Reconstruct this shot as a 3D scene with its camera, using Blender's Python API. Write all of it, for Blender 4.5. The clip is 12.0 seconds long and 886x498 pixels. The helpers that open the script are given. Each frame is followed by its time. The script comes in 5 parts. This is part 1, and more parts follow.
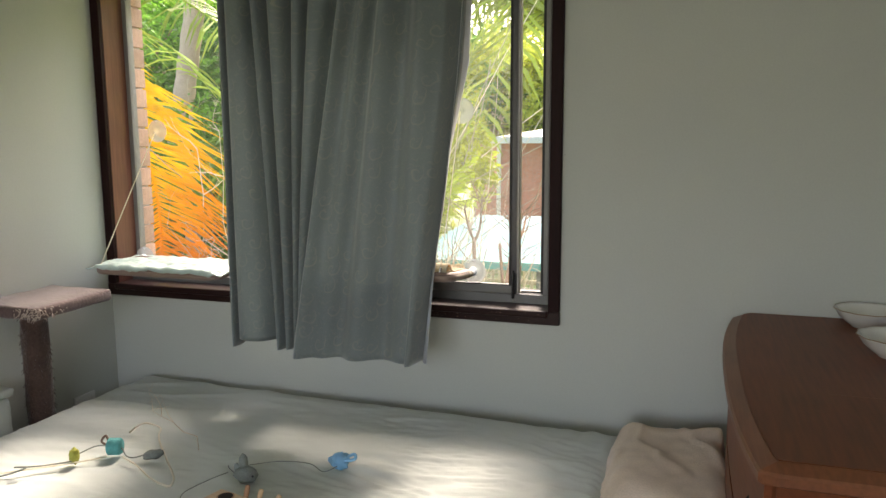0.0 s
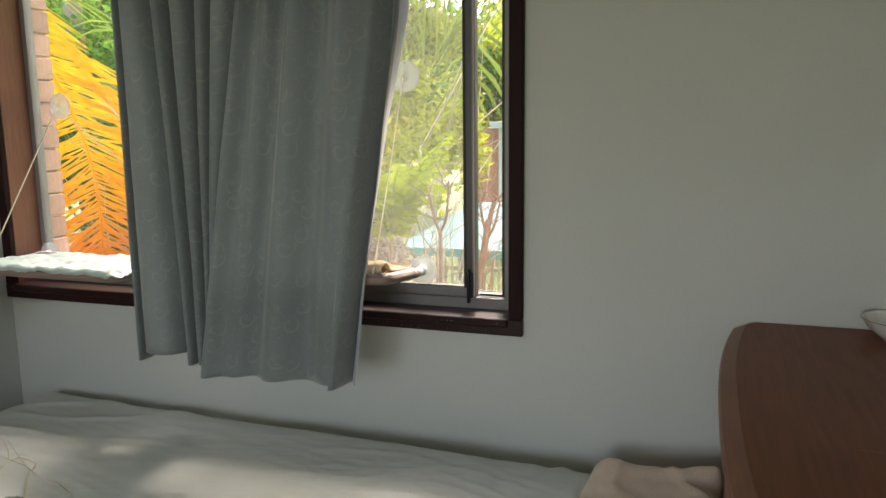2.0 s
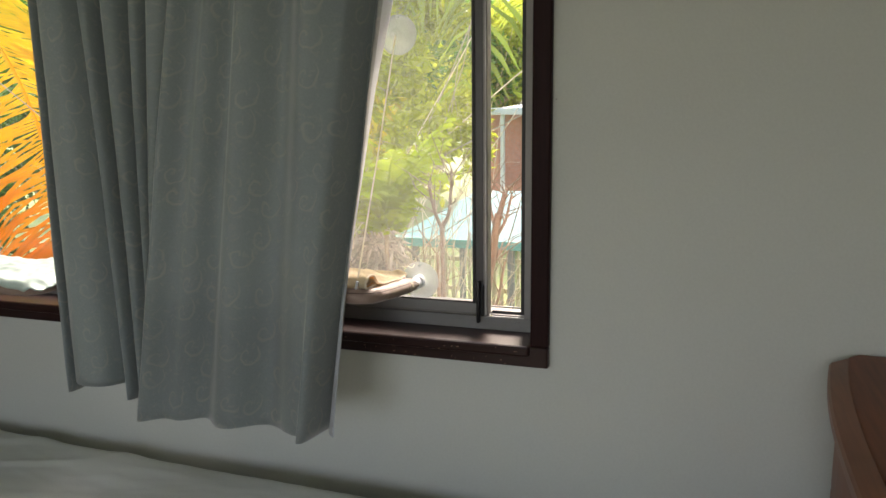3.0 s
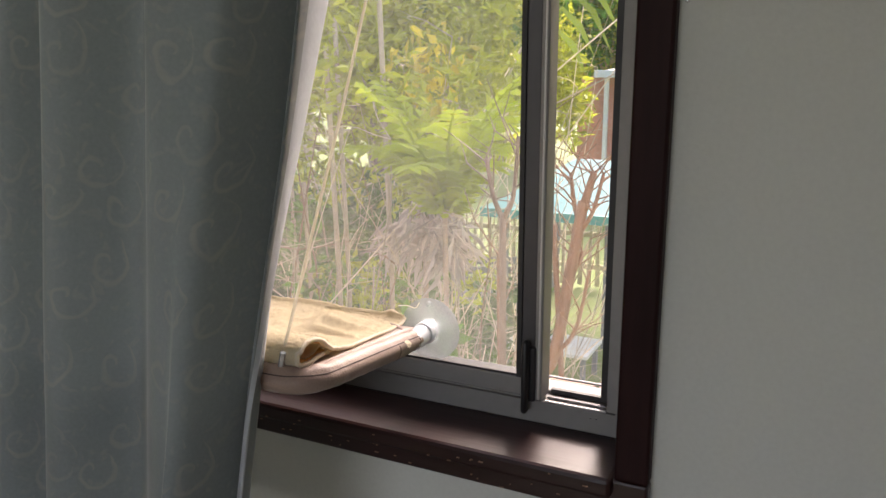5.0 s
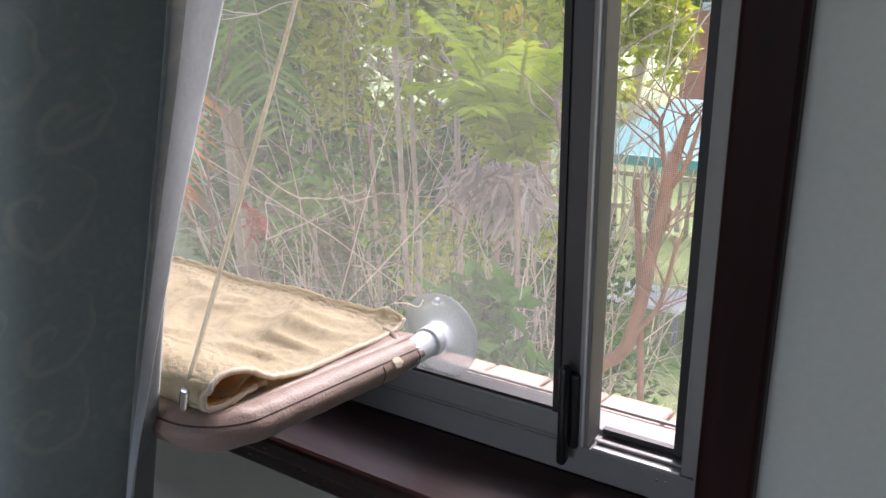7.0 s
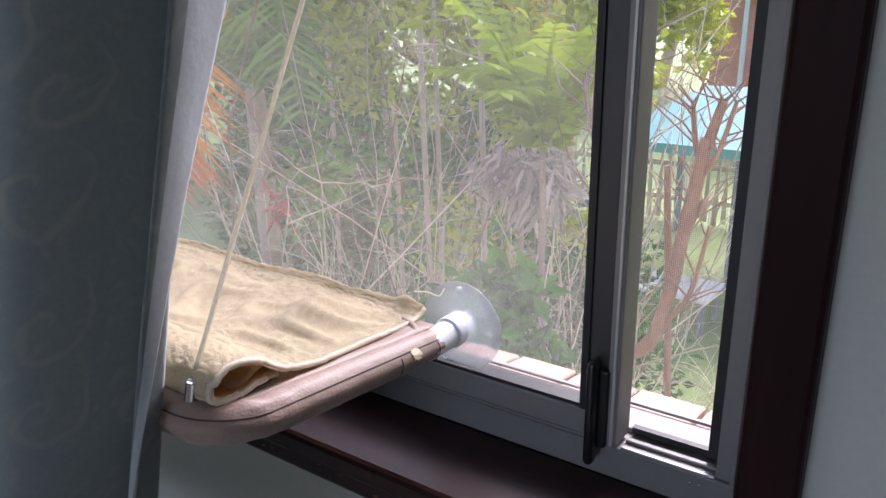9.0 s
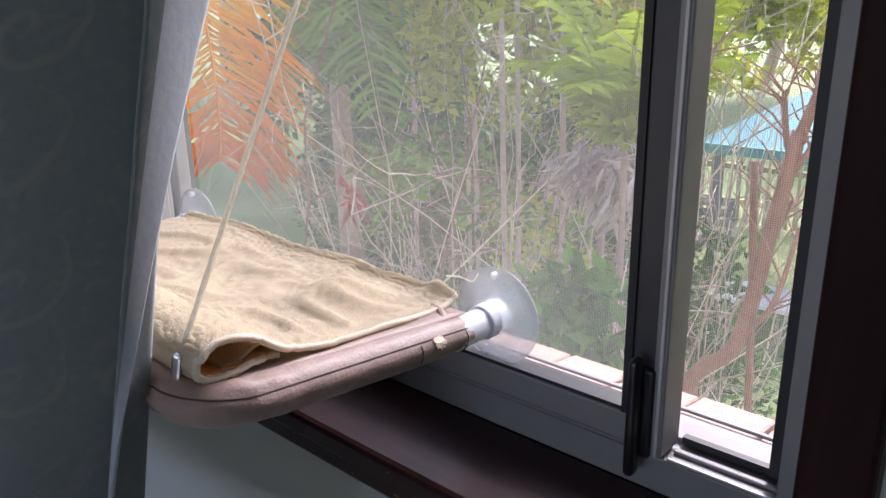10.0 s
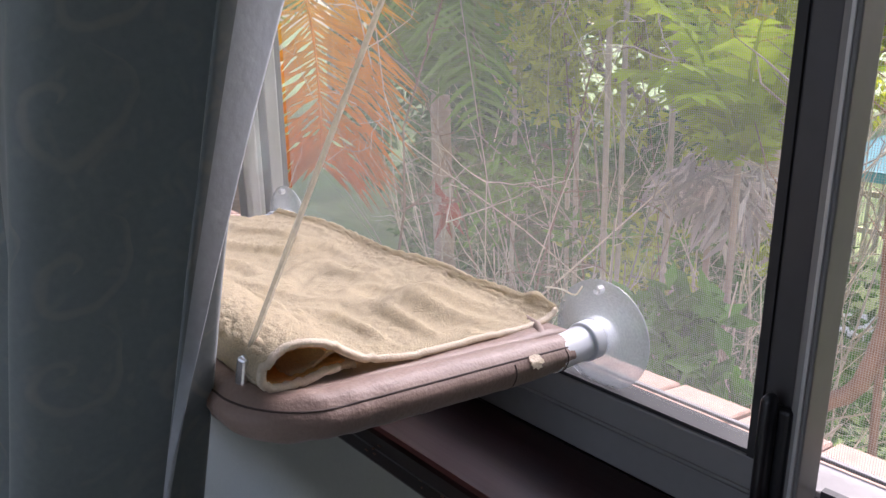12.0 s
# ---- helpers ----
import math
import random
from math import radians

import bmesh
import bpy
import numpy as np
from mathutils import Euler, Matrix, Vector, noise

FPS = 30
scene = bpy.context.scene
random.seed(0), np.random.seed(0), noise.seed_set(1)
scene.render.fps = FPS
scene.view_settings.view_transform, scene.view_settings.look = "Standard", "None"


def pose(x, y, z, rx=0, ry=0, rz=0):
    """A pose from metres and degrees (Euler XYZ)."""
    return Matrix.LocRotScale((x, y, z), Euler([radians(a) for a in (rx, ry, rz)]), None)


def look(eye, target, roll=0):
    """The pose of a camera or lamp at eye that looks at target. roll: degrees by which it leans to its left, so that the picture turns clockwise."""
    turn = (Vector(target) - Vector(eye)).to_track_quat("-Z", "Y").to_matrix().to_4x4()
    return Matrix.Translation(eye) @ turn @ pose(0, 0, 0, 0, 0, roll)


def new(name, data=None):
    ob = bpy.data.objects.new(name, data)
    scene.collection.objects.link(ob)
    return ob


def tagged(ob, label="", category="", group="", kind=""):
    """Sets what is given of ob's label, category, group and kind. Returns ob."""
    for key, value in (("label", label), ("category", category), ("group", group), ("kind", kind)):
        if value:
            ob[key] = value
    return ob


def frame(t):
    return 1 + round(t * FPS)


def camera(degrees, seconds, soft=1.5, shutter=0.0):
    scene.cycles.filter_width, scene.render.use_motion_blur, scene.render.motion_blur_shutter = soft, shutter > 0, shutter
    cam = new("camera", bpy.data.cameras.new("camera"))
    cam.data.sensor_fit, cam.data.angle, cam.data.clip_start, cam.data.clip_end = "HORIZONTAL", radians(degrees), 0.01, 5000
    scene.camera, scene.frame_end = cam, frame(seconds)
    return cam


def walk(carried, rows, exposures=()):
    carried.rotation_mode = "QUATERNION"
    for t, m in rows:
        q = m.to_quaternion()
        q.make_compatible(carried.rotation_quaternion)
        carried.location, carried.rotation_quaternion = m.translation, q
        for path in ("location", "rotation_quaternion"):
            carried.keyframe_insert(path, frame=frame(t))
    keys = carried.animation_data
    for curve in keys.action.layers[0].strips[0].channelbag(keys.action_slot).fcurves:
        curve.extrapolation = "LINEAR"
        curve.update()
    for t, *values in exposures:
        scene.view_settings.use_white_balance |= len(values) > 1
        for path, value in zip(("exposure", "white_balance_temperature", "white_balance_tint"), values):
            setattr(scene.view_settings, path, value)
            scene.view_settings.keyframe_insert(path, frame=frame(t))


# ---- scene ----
cam = camera(60.1, 12.0)
PATH = [
    (0, (-0.285, 0.573, 1.561), (-0.902, 2.454, 1.27), -0.3),
    (0.5, (-0.275, 0.575, 1.554), (-0.895, 2.454, 1.262), -0.5),
    (1, (-0.271, 0.654, 1.542), (-0.897, 2.53, 1.242), -0.4),
    (1.5, (-0.245, 0.884, 1.535), (-0.867, 2.758, 1.221), -0.5),
    (2, (-0.24, 1.104, 1.511), (-0.875, 2.972, 1.187), -0.7),
    (2.5, (-0.364, 1.327, 1.493), (-0.99, 3.196, 1.151), -0.6),
    (3, (-0.408, 1.576, 1.473), (-1.042, 3.439, 1.118), -0.7),
    (3.2, (-0.409, 1.676, 1.48), (-1.051, 3.536, 1.12), -0.7),
    (4.8, (-0.571, 2.329, 1.431), (-1.405, 4.092, 0.99), 0.0),
    (5, (-0.576, 2.389, 1.419), (-1.439, 4.138, 0.977), -0.3),
    (5.5, (-0.62, 2.472, 1.409), (-1.558, 4.164, 0.899), -0.6),
    (6, (-0.636, 2.579, 1.39), (-1.644, 4.222, 0.857), -0.6),
    (6.5, (-0.638, 2.688, 1.386), (-1.696, 4.286, 0.815), -0.8),
    (8.5, (-0.671, 2.737, 1.381), (-1.714, 4.329, 0.768), -0.7),
    (9, (-0.665, 2.748, 1.374), (-1.766, 4.298, 0.752), -0.8),
    (9.5, (-0.641, 2.794, 1.357), (-1.871, 4.249, 0.749), -1.7),
    (10, (-0.658, 2.823, 1.333), (-1.939, 4.233, 0.724), -1.1),
    (10.5, (-0.663, 2.858, 1.321), (-2.007, 4.211, 0.719), -1.1),
    (11, (-0.681, 2.889, 1.311), (-2.073, 4.2, 0.725), -1.3),
    (11.5, (-0.688, 2.899, 1.308), (-2.117, 4.178, 0.739), -1.7),
    (12, (-0.705, 2.867, 1.305), (-2.165, 4.11, 0.735), -0.7),
]

# ---- light ----
world = bpy.data.worlds.new("sky")
scene.world = world
world.use_nodes = True
wn = world.node_tree.nodes
sky = wn.new("ShaderNodeTexSky")
sky.sky_type = "NISHITA"
sky.sun_disc = False
SUN_EL, SUN_AZ = radians(38), radians(-4)
sky.sun_elevation, sky.sun_rotation = SUN_EL, SUN_AZ
sky.dust_density = 2.5
wn["Background"].inputs["Strength"].default_value = 0.20
world.node_tree.links.new(sky.outputs["Color"], wn["Background"].inputs["Color"])
sun = new("sun", bpy.data.lights.new("sun", "SUN"))
sun.data.energy, sun.data.angle, sun.data.color = 2.5, radians(20), (1.0, 0.95, 0.86)
sun.matrix_world = look((0, 0, 0), (-math.sin(SUN_AZ) * math.cos(SUN_EL), -math.cos(SUN_AZ) * math.cos(SUN_EL), -math.sin(SUN_EL)))
# added fill lamp in an assumed, unseen opening behind the camera
back_light = new("back_fill_lamp", bpy.data.lights.new("back_fill_lamp", "AREA"))
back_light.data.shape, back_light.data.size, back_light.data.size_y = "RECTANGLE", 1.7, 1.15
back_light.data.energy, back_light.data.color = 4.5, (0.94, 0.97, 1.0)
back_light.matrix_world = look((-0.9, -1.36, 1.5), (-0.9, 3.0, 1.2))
EXPOSE = [(0.0, 2.38, 7200, 18), (3.0, 2.28, 7200, 19), (5.0, 2.08, 7000, 25), (5.5, 2.08, 6500, 24), (6.5, 1.97, 6100, 24), (8.5, 1.88, 5850, 27), (10.0, 1.84, 5800, 28), (11.0, 1.76, 5750, 28), (11.5, 1.66, 5750, 28), (12.0, 1.64, 5900, 28)]
walk(cam, [(t, look(eye, target, roll)) for t, eye, target, roll in PATH], EXPOSE)


# ---- materials ----
def nodes_of(m):
    m.use_nodes = True
    return m.node_tree.nodes, m.node_tree.links, m.node_tree.nodes["Principled BSDF"]


def surface(name, rgb, rough=0.6, metal=0.0, grain=30.0, vary=0.12, stain=3.0, stain_vary=0.10, bump=0.15, stretch=(1, 1, 1), per_object=0.0, per_island=0.0, sheen=0.0, spec=0.5, trans=0.0):
    """A procedural surface: fine grain, broad stains and a little relief."""
    m = bpy.data.materials.new(name)
    n, l, b = nodes_of(m)
    co = n.new("ShaderNodeTexCoord")
    mp = n.new("ShaderNodeMapping")
    mp.inputs["Scale"].default_value = stretch
    l.new(co.outputs["Object"], mp.inputs["Vector"])
    fine, broad = n.new("ShaderNodeTexNoise"), n.new("ShaderNodeTexNoise")
    fine.inputs["Scale"].default_value, fine.inputs["Detail"].default_value = grain, 5
    broad.inputs["Scale"].default_value, broad.inputs["Detail"].default_value = stain, 3
    l.new(mp.outputs[0], fine.inputs["Vector"])
    l.new(co.outputs["Object"], broad.inputs["Vector"])
    value = None
    for tex, amount in ((fine.outputs["Fac"], vary), (broad.outputs["Fac"], stain_vary)):
        k = n.new("ShaderNodeMath")
        k.operation = "MULTIPLY_ADD"
        k.inputs[1].default_value, k.inputs[2].default_value = 2.5 * amount, 1 - 1.25 * amount
        l.new(tex, k.inputs[0])
        if value is None:
            value = k.outputs[0]
        else:
            p = n.new("ShaderNodeMath")
            p.operation = "MULTIPLY"
            l.new(value, p.inputs[0])
            l.new(k.outputs[0], p.inputs[1])
            value = p.outputs[0]
    for amount, kind, out in ((per_object, "ShaderNodeObjectInfo", "Random"), (per_island, "ShaderNodeNewGeometry", "Random Per Island")):
        if amount:
            r = n.new(kind)
            k = n.new("ShaderNodeMath")
            k.operation = "MULTIPLY_ADD"
            k.inputs[1].default_value, k.inputs[2].default_value = 2 * amount, 1 - amount
            l.new(r.outputs[out], k.inputs[0])
            p = n.new("ShaderNodeMath")
            p.operation = "MULTIPLY"
            l.new(value, p.inputs[0])
            l.new(k.outputs[0], p.inputs[1])
            value = p.outputs[0]
    tint = n.new("ShaderNodeMix")
    tint.data_type, tint.blend_type = "RGBA", "MULTIPLY"
    tint.inputs["Factor"].default_value = 1
    tint.inputs["A"].default_value = (*rgb, 1)
    l.new(value, tint.inputs["B"])
    l.new(tint.outputs["Result"], b.inputs["Base Color"])
    b.inputs["Roughness"].default_value, b.inputs["Metallic"].default_value = rough, metal
    b.inputs["Specular IOR Level"].default_value = spec
    if sheen:
        b.inputs["Sheen Weight"].default_value, b.inputs["Sheen Roughness"].default_value = sheen, 0.4
    if bump:
        h = n.new("ShaderNodeBump")
        h.inputs["Strength"].default_value, h.inputs["Distance"].default_value = bump, 0.004
        l.new(fine.outputs["Fac"], h.inputs["Height"])
        l.new(h.outputs[0], b.inputs["Normal"])
    if trans:
        t = n.new("ShaderNodeBsdfTranslucent")
        l.new(tint.outputs["Result"], t.inputs["Color"])
        mix = n.new("ShaderNodeMixShader")
        mix.inputs[0].default_value = trans
        l.new(b.outputs[0], mix.inputs[1])
        l.new(t.outputs[0], mix.inputs[2])
        l.new(mix.outputs[0], n["Material Output"].inputs["Surface"])
    return m


def curtain_cloth():
    """Grey-green velvet with a woven scroll pattern."""
    m = surface("curtain_cloth", (0.242, 0.279, 0.283), rough=0.8, grain=220, vary=0.10, stain=2.5, stain_vary=0.06, bump=0.05, sheen=1.0, trans=0.34)
    n, l, b = nodes_of(m)
    co = n.new("ShaderNodeTexCoord")
    uv = n.new("ShaderNodeMapping")
    uv.inputs["Scale"].default_value = (12.0, 12.0, 12.0)
    l.new(co.outputs["UV"], uv.inputs["Vector"])
    warp = n.new("ShaderNodeTexNoise")
    warp.inputs["Scale"].default_value = 1.6
    l.new(uv.outputs[0], warp.inputs["Vector"])
    add = n.new("ShaderNodeVectorMath")
    add.operation = "MULTIPLY_ADD"
    add.inputs[1].default_value = (0.35, 0.35, 0)
    l.new(warp.outputs["Color"], add.inputs[0])
    l.new(uv.outputs[0], add.inputs[2])
    cell = n.new("ShaderNodeTexVoronoi")
    cell.voronoi_dimensions = "2D"
    cell.inputs["Scale"].default_value, cell.inputs["Randomness"].default_value = 1.0, 0.75
    l.new(add.outputs[0], cell.inputs["Vector"])
    local = n.new("ShaderNodeVectorMath")
    local.operation = "SUBTRACT"
    l.new(add.outputs[0], local.inputs[0])
    l.new(cell.outputs["Position"], local.inputs[1])
    sep = n.new("ShaderNodeSeparateXYZ")
    l.new(local.outputs[0], sep.inputs[0])
    ang = n.new("ShaderNodeMath")
    ang.operation = "ARCTAN2"
    l.new(sep.outputs[0], ang.inputs[0])
    l.new(sep.outputs[1], ang.inputs[1])
    spin = n.new("ShaderNodeMath")
    spin.operation = "MULTIPLY_ADD"
    spin.inputs[1].default_value = 17.0
    l.new(cell.outputs["Distance"], spin.inputs[0])
    l.new(ang.outputs[0], spin.inputs[2])
    wave = n.new("ShaderNodeMath")
    wave.operation = "SINE"
    l.new(spin.outputs[0], wave.inputs[0])
    ramp = n.new("ShaderNodeValToRGB")
    ramp.color_ramp.elements[0].position, ramp.color_ramp.elements[1].position = 0.70, 0.98
    l.new(wave.outputs[0], ramp.inputs[0])
    near = n.new("ShaderNodeMath")
    near.operation = "LESS_THAN"
    near.inputs[1].default_value = 0.40
    l.new(cell.outputs["Distance"], near.inputs[0])
    mask = n.new("ShaderNodeMath")
    mask.operation = "MULTIPLY"
    l.new(ramp.outputs[0], mask.inputs[0])
    l.new(near.outputs[0], mask.inputs[1])
    patch = n.new("ShaderNodeMath")
    patch.operation = "MULTIPLY"
    l.new(mask.outputs[0], patch.inputs[0])
    l.new(warp.outputs["Fac"], patch.inputs[1])
    # small leaves between the scrolls
    dot = n.new("ShaderNodeTexVoronoi")
    dot.voronoi_dimensions = "2D"
    dot.inputs["Scale"].default_value, dot.inputs["Randomness"].default_value = 3.4, 1.0
    bend = n.new("ShaderNodeVectorMath")
    bend.operation = "MULTIPLY_ADD"
    bend.inputs[1].default_value = (1.1, 0.5, 0)
    l.new(warp.outputs["Color"], bend.inputs[0])
    l.new(add.outputs[0], bend.inputs[2])
    l.new(bend.outputs[0], dot.inputs["Vector"])
    thin = n.new("ShaderNodeValToRGB")
    thin.color_ramp.elements[0].position, thin.color_ramp.elements[1].position = 0.10, 0.24
    thin.color_ramp.elements[0].color, thin.color_ramp.elements[1].color = (0.55, 0.55, 0.55, 1), (0, 0, 0, 1)
    l.new(dot.outputs["Distance"], thin.inputs[0])
    gate = n.new("ShaderNodeMath")
    gate.operation = "MULTIPLY"
    l.new(thin.outputs[0], gate.inputs[0])
    l.new(warp.outputs["Fac"], gate.inputs[1])
    both = n.new("ShaderNodeMath")
    both.operation = "MAXIMUM"
    l.new(patch.outputs[0], both.inputs[0])
    l.new(gate.outputs[0], both.inputs[1])
    patch = both
    old = b.inputs["Base Color"].links[0].from_socket
    mix = n.new("ShaderNodeMix")
    mix.data_type = "RGBA"
    l.new(patch.outputs[0], mix.inputs["Factor"])
    l.new(old, mix.inputs["A"])
    mix.inputs["B"].default_value = (0.43, 0.402, 0.352, 1)
    l.new(mix.outputs["Result"], b.inputs["Base Color"])
    return m


def clear_glass():
    """Window glass with a thin film of dust."""
    m = bpy.data.materials.new("window_glass")
    n, l, b = nodes_of(m)
    n.remove(b)
    clear, gloss, dust = n.new("ShaderNodeBsdfTransparent"), n.new("ShaderNodeBsdfGlossy"), n.new("ShaderNodeBsdfTranslucent")
    clear.inputs[0].default_value = (0.95, 0.97, 0.96, 1)
    gloss.inputs["Roughness"].default_value = 0.01
    fr = n.new("ShaderNodeFresnel")
    fr.inputs["IOR"].default_value = 1.45
    a, c = n.new("ShaderNodeMixShader"), n.new("ShaderNodeMixShader")
    l.new(fr.outputs[0], a.inputs[0])
    l.new(clear.outputs[0], a.inputs[1])
    l.new(gloss.outputs[0], a.inputs[2])
    tex = n.new("ShaderNodeTexNoise")
    tex.inputs["Scale"].default_value, tex.inputs["Detail"].default_value = 3, 6
    co = n.new("ShaderNodeTexCoord")
    l.new(co.outputs["Object"], tex.inputs["Vector"])
    k = n.new("ShaderNodeMath")
    k.operation = "MULTIPLY"
    k.inputs[1].default_value = 0.028
    l.new(tex.outputs["Fac"], k.inputs[0])
    l.new(k.outputs[0], c.inputs[0])
    l.new(a.outputs[0], c.inputs[1])
    l.new(dust.outputs[0], c.inputs[2])
    l.new(c.outputs[0], n["Material Output"].inputs["Surface"])
    return m


def cup_plastic():
    """Milky clear rubber of a suction cup."""
    m = bpy.data.materials.new("clear_rubber")
    n, l, b = nodes_of(m)
    b.inputs["Base Color"].default_value = (0.80, 0.84, 0.86, 1)
    b.inputs["Roughness"].default_value = 0.2
    t = n.new("ShaderNodeBsdfTransparent")
    mix = n.new("ShaderNodeMixShader")
    fac = n.new("ShaderNodeTexNoise")
    fac.inputs["Scale"].default_value = 40
    k = n.new("ShaderNodeMath")
    k.operation = "MULTIPLY_ADD"
    k.inputs[1].default_value, k.inputs[2].default_value = 0.2, 0.28
    l.new(fac.outputs["Fac"], k.inputs[0])
    l.new(k.outputs[0], mix.inputs[0])
    l.new(t.outputs[0], mix.inputs[1])
    l.new(b.outputs[0], mix.inputs[2])
    l.new(mix.outputs[0], n["Material Output"].inputs["Surface"])
    return m


def ramped(name, stops, axis=2, rough=0.6, trans=0.45, island=0.15):
    """A leaf whose colour runs along one of its own axes."""
    m = surface(name, (1, 1, 1), rough=rough, grain=25, vary=0.12, bump=0, spec=0.1, per_island=island, trans=trans)
    n, l, b = nodes_of(m)
    co, sep, ramp = n.new("ShaderNodeTexCoord"), n.new("ShaderNodeSeparateXYZ"), n.new("ShaderNodeValToRGB")
    l.new(co.outputs["Generated"], sep.inputs[0])
    l.new(sep.outputs[axis], ramp.inputs[0])
    while len(ramp.color_ramp.elements) < len(stops):
        ramp.color_ramp.elements.new(0.5)
    for e, (p, c) in zip(ramp.color_ramp.elements, stops):
        e.position, e.color = p, (*c, 1)
    for k in n:
        if k.bl_idname == "ShaderNodeMix":
            l.new(ramp.outputs[0], k.inputs["A"])
    return m


CLEAR = bpy.data.materials.new("clear_back")
cn, cl, cb = nodes_of(CLEAR)
cn.remove(cb)
cl.new(cn.new("ShaderNodeBsdfTransparent").outputs[0], cn["Material Output"].inputs["Surface"])
WALL = surface("wall_paint", (0.54, 0.555, 0.515), rough=0.75, grain=160, vary=0.05, stain=1.2, stain_vary=0.05, bump=0.10)
CEIL = surface("ceiling_paint", (0.78, 0.78, 0.75), rough=0.8, grain=120, vary=0.04, bump=0.1)
CARPET = surface("carpet", (0.22, 0.19, 0.16), rough=0.95, grain=300, vary=0.25, bump=0.5)
DARKWOODV = surface("dark_stained_upright", (0.020, 0.007, 0.007), rough=0.5, spec=0.10, grain=18, vary=0.35, stain=4, stain_vary=0.2, bump=0.06, stretch=(6, 6, 0.5))
DARKWOOD = surface("dark_stained_wood", (0.024, 0.009, 0.008), rough=0.30, spec=0.28, grain=18, vary=0.35, stain=4, stain_vary=0.2, bump=0.08, stretch=(0.5, 6, 6))
JAMBWOOD = surface("lit_jamb_wood", (0.21, 0.080, 0.058), rough=0.35, grain=14, vary=0.3, stain=4, stain_vary=0.2, bump=0.08, stretch=(8, 8, 0.5))
ALU = surface("aluminium", (0.24, 0.232, 0.228), rough=0.6, metal=0.3, grain=90, vary=0.06, stain=6, stain_vary=0.10, bump=0.05)
# darker copy of the aluminium, with the stile's shade in its colour
ALUSHADE = surface("shaded_aluminium", (0.075, 0.072, 0.075), rough=0.42, metal=0.5, grain=90, vary=0.06, stain=6, stain_vary=0.10, bump=0.05)
# paler copy of the aluminium for faces and edges that catch daylight
ALULIT = surface("lit_aluminium", (0.55, 0.54, 0.53), rough=0.45, metal=0.4, grain=90, vary=0.08, stain=6, stain_vary=0.12, bump=0.05)
ALUDARK = surface("dark_gasket", (0.015, 0.015, 0.017), rough=0.55, grain=90, vary=0.2, bump=0.05)
BLACK = surface("black_plastic", (0.012, 0.012, 0.014), rough=0.35, grain=60, vary=0.15, bump=0.05)
CHIP = surface("chipped_stain", (0.26, 0.15, 0.10), rough=0.7, grain=60, vary=0.3, bump=0.1)
GLASS = clear_glass()
CUP = cup_plastic()
PVC = surface("white_plastic", (0.84, 0.88, 0.93), rough=0.42, grain=40, vary=0.04, bump=0.03)
MESHM = surface("screen_wire", (0.45, 0.44, 0.41), rough=0.6, grain=20, vary=0.1, bump=0)
BRICK = surface("brick_face", (0.47, 0.30, 0.225), rough=0.85, grain=70, vary=0.2, stain=9, stain_vary=0.2, bump=0.5, per_object=0.14)
MORTAR = surface("mortar", (0.50, 0.45, 0.40), rough=0.95, grain=120, vary=0.2, bump=0.5)
CLOTH = curtain_cloth()
# pale curtain cloth, coloured for the window light on the free edge
EDGELIT = surface("lit_curtain_edge", (0.55, 0.59, 0.63), rough=0.85, grain=180, vary=0.10, stain=9, stain_vary=0.14, bump=0.12, sheen=0.5, trans=0.36)
SHEET = surface("bed_sheet", (0.57, 0.61, 0.58), rough=0.85, grain=260, vary=0.06, stain=3, stain_vary=0.06, bump=0.12, sheen=0.1)
TAUPE = surface("taupe_nylon", (0.27, 0.19, 0.155), rough=0.55, grain=350, vary=0.12, stain=12, stain_vary=0.12, bump=0.2, sheen=0.15)
TOWEL = surface("cream_towel", (0.79, 0.68, 0.46), rough=0.95, grain=900, vary=0.3, stain=14, stain_vary=0.10, bump=0.8, sheen=0.3, trans=0.35)
TOWELIN = surface("glow_towel", (0.95, 0.58, 0.22), rough=0.95, grain=420, vary=0.2, bump=0.8, trans=0.5)
SATIN = surface("mint_satin", (0.44, 0.56, 0.52), rough=0.32, grain=60, vary=0.06, stain=8, stain_vary=0.1, bump=0.1, sheen=0.2)
SEAM = surface("dark_thread", (0.06, 0.040, 0.034), rough=0.8, grain=300, vary=0.2, bump=0.1)
HEMCLOTH = surface("towel_hem", (0.86, 0.76, 0.60), rough=0.9, grain=700, vary=0.15, stain=14, stain_vary=0.08, bump=0.4, sheen=0.2, trans=0.25)
CORD = surface("cream_cord", (0.86, 0.82, 0.72), rough=0.8, grain=300, vary=0.15, bump=0.2, trans=0.6)
METAL = surface("bright_steel", (0.7, 0.7, 0.7), rough=0.25, metal=1.0, grain=40, vary=0.05, bump=0)
DRESSER = surface("polished_brown_wood", (0.175, 0.047, 0.015), rough=0.42, spec=0.3, grain=10, vary=0.35, stain=2.5, stain_vary=0.22, bump=0.05, stretch=(9, 0.6, 9))
EDGEWOOD = surface("worn_edge_wood", (0.21, 0.075, 0.034), rough=0.36, spec=0.35, grain=12, vary=0.3, stain=5, stain_vary=0.3, bump=0.08, stretch=(9, 0.6, 9))
CHINA = surface("white_china", (0.80, 0.79, 0.74), rough=0.15, grain=15, vary=0.03, bump=0)
RIM = surface("gilt_rim", (0.32, 0.22, 0.10), rough=0.3, metal=0.6, grain=30, vary=0.2, bump=0)
BEIGE = surface("beige_cloth", (0.72, 0.58, 0.46), rough=0.9, grain=200, vary=0.12, stain=6, stain_vary=0.15, bump=0.3, sheen=0.2)
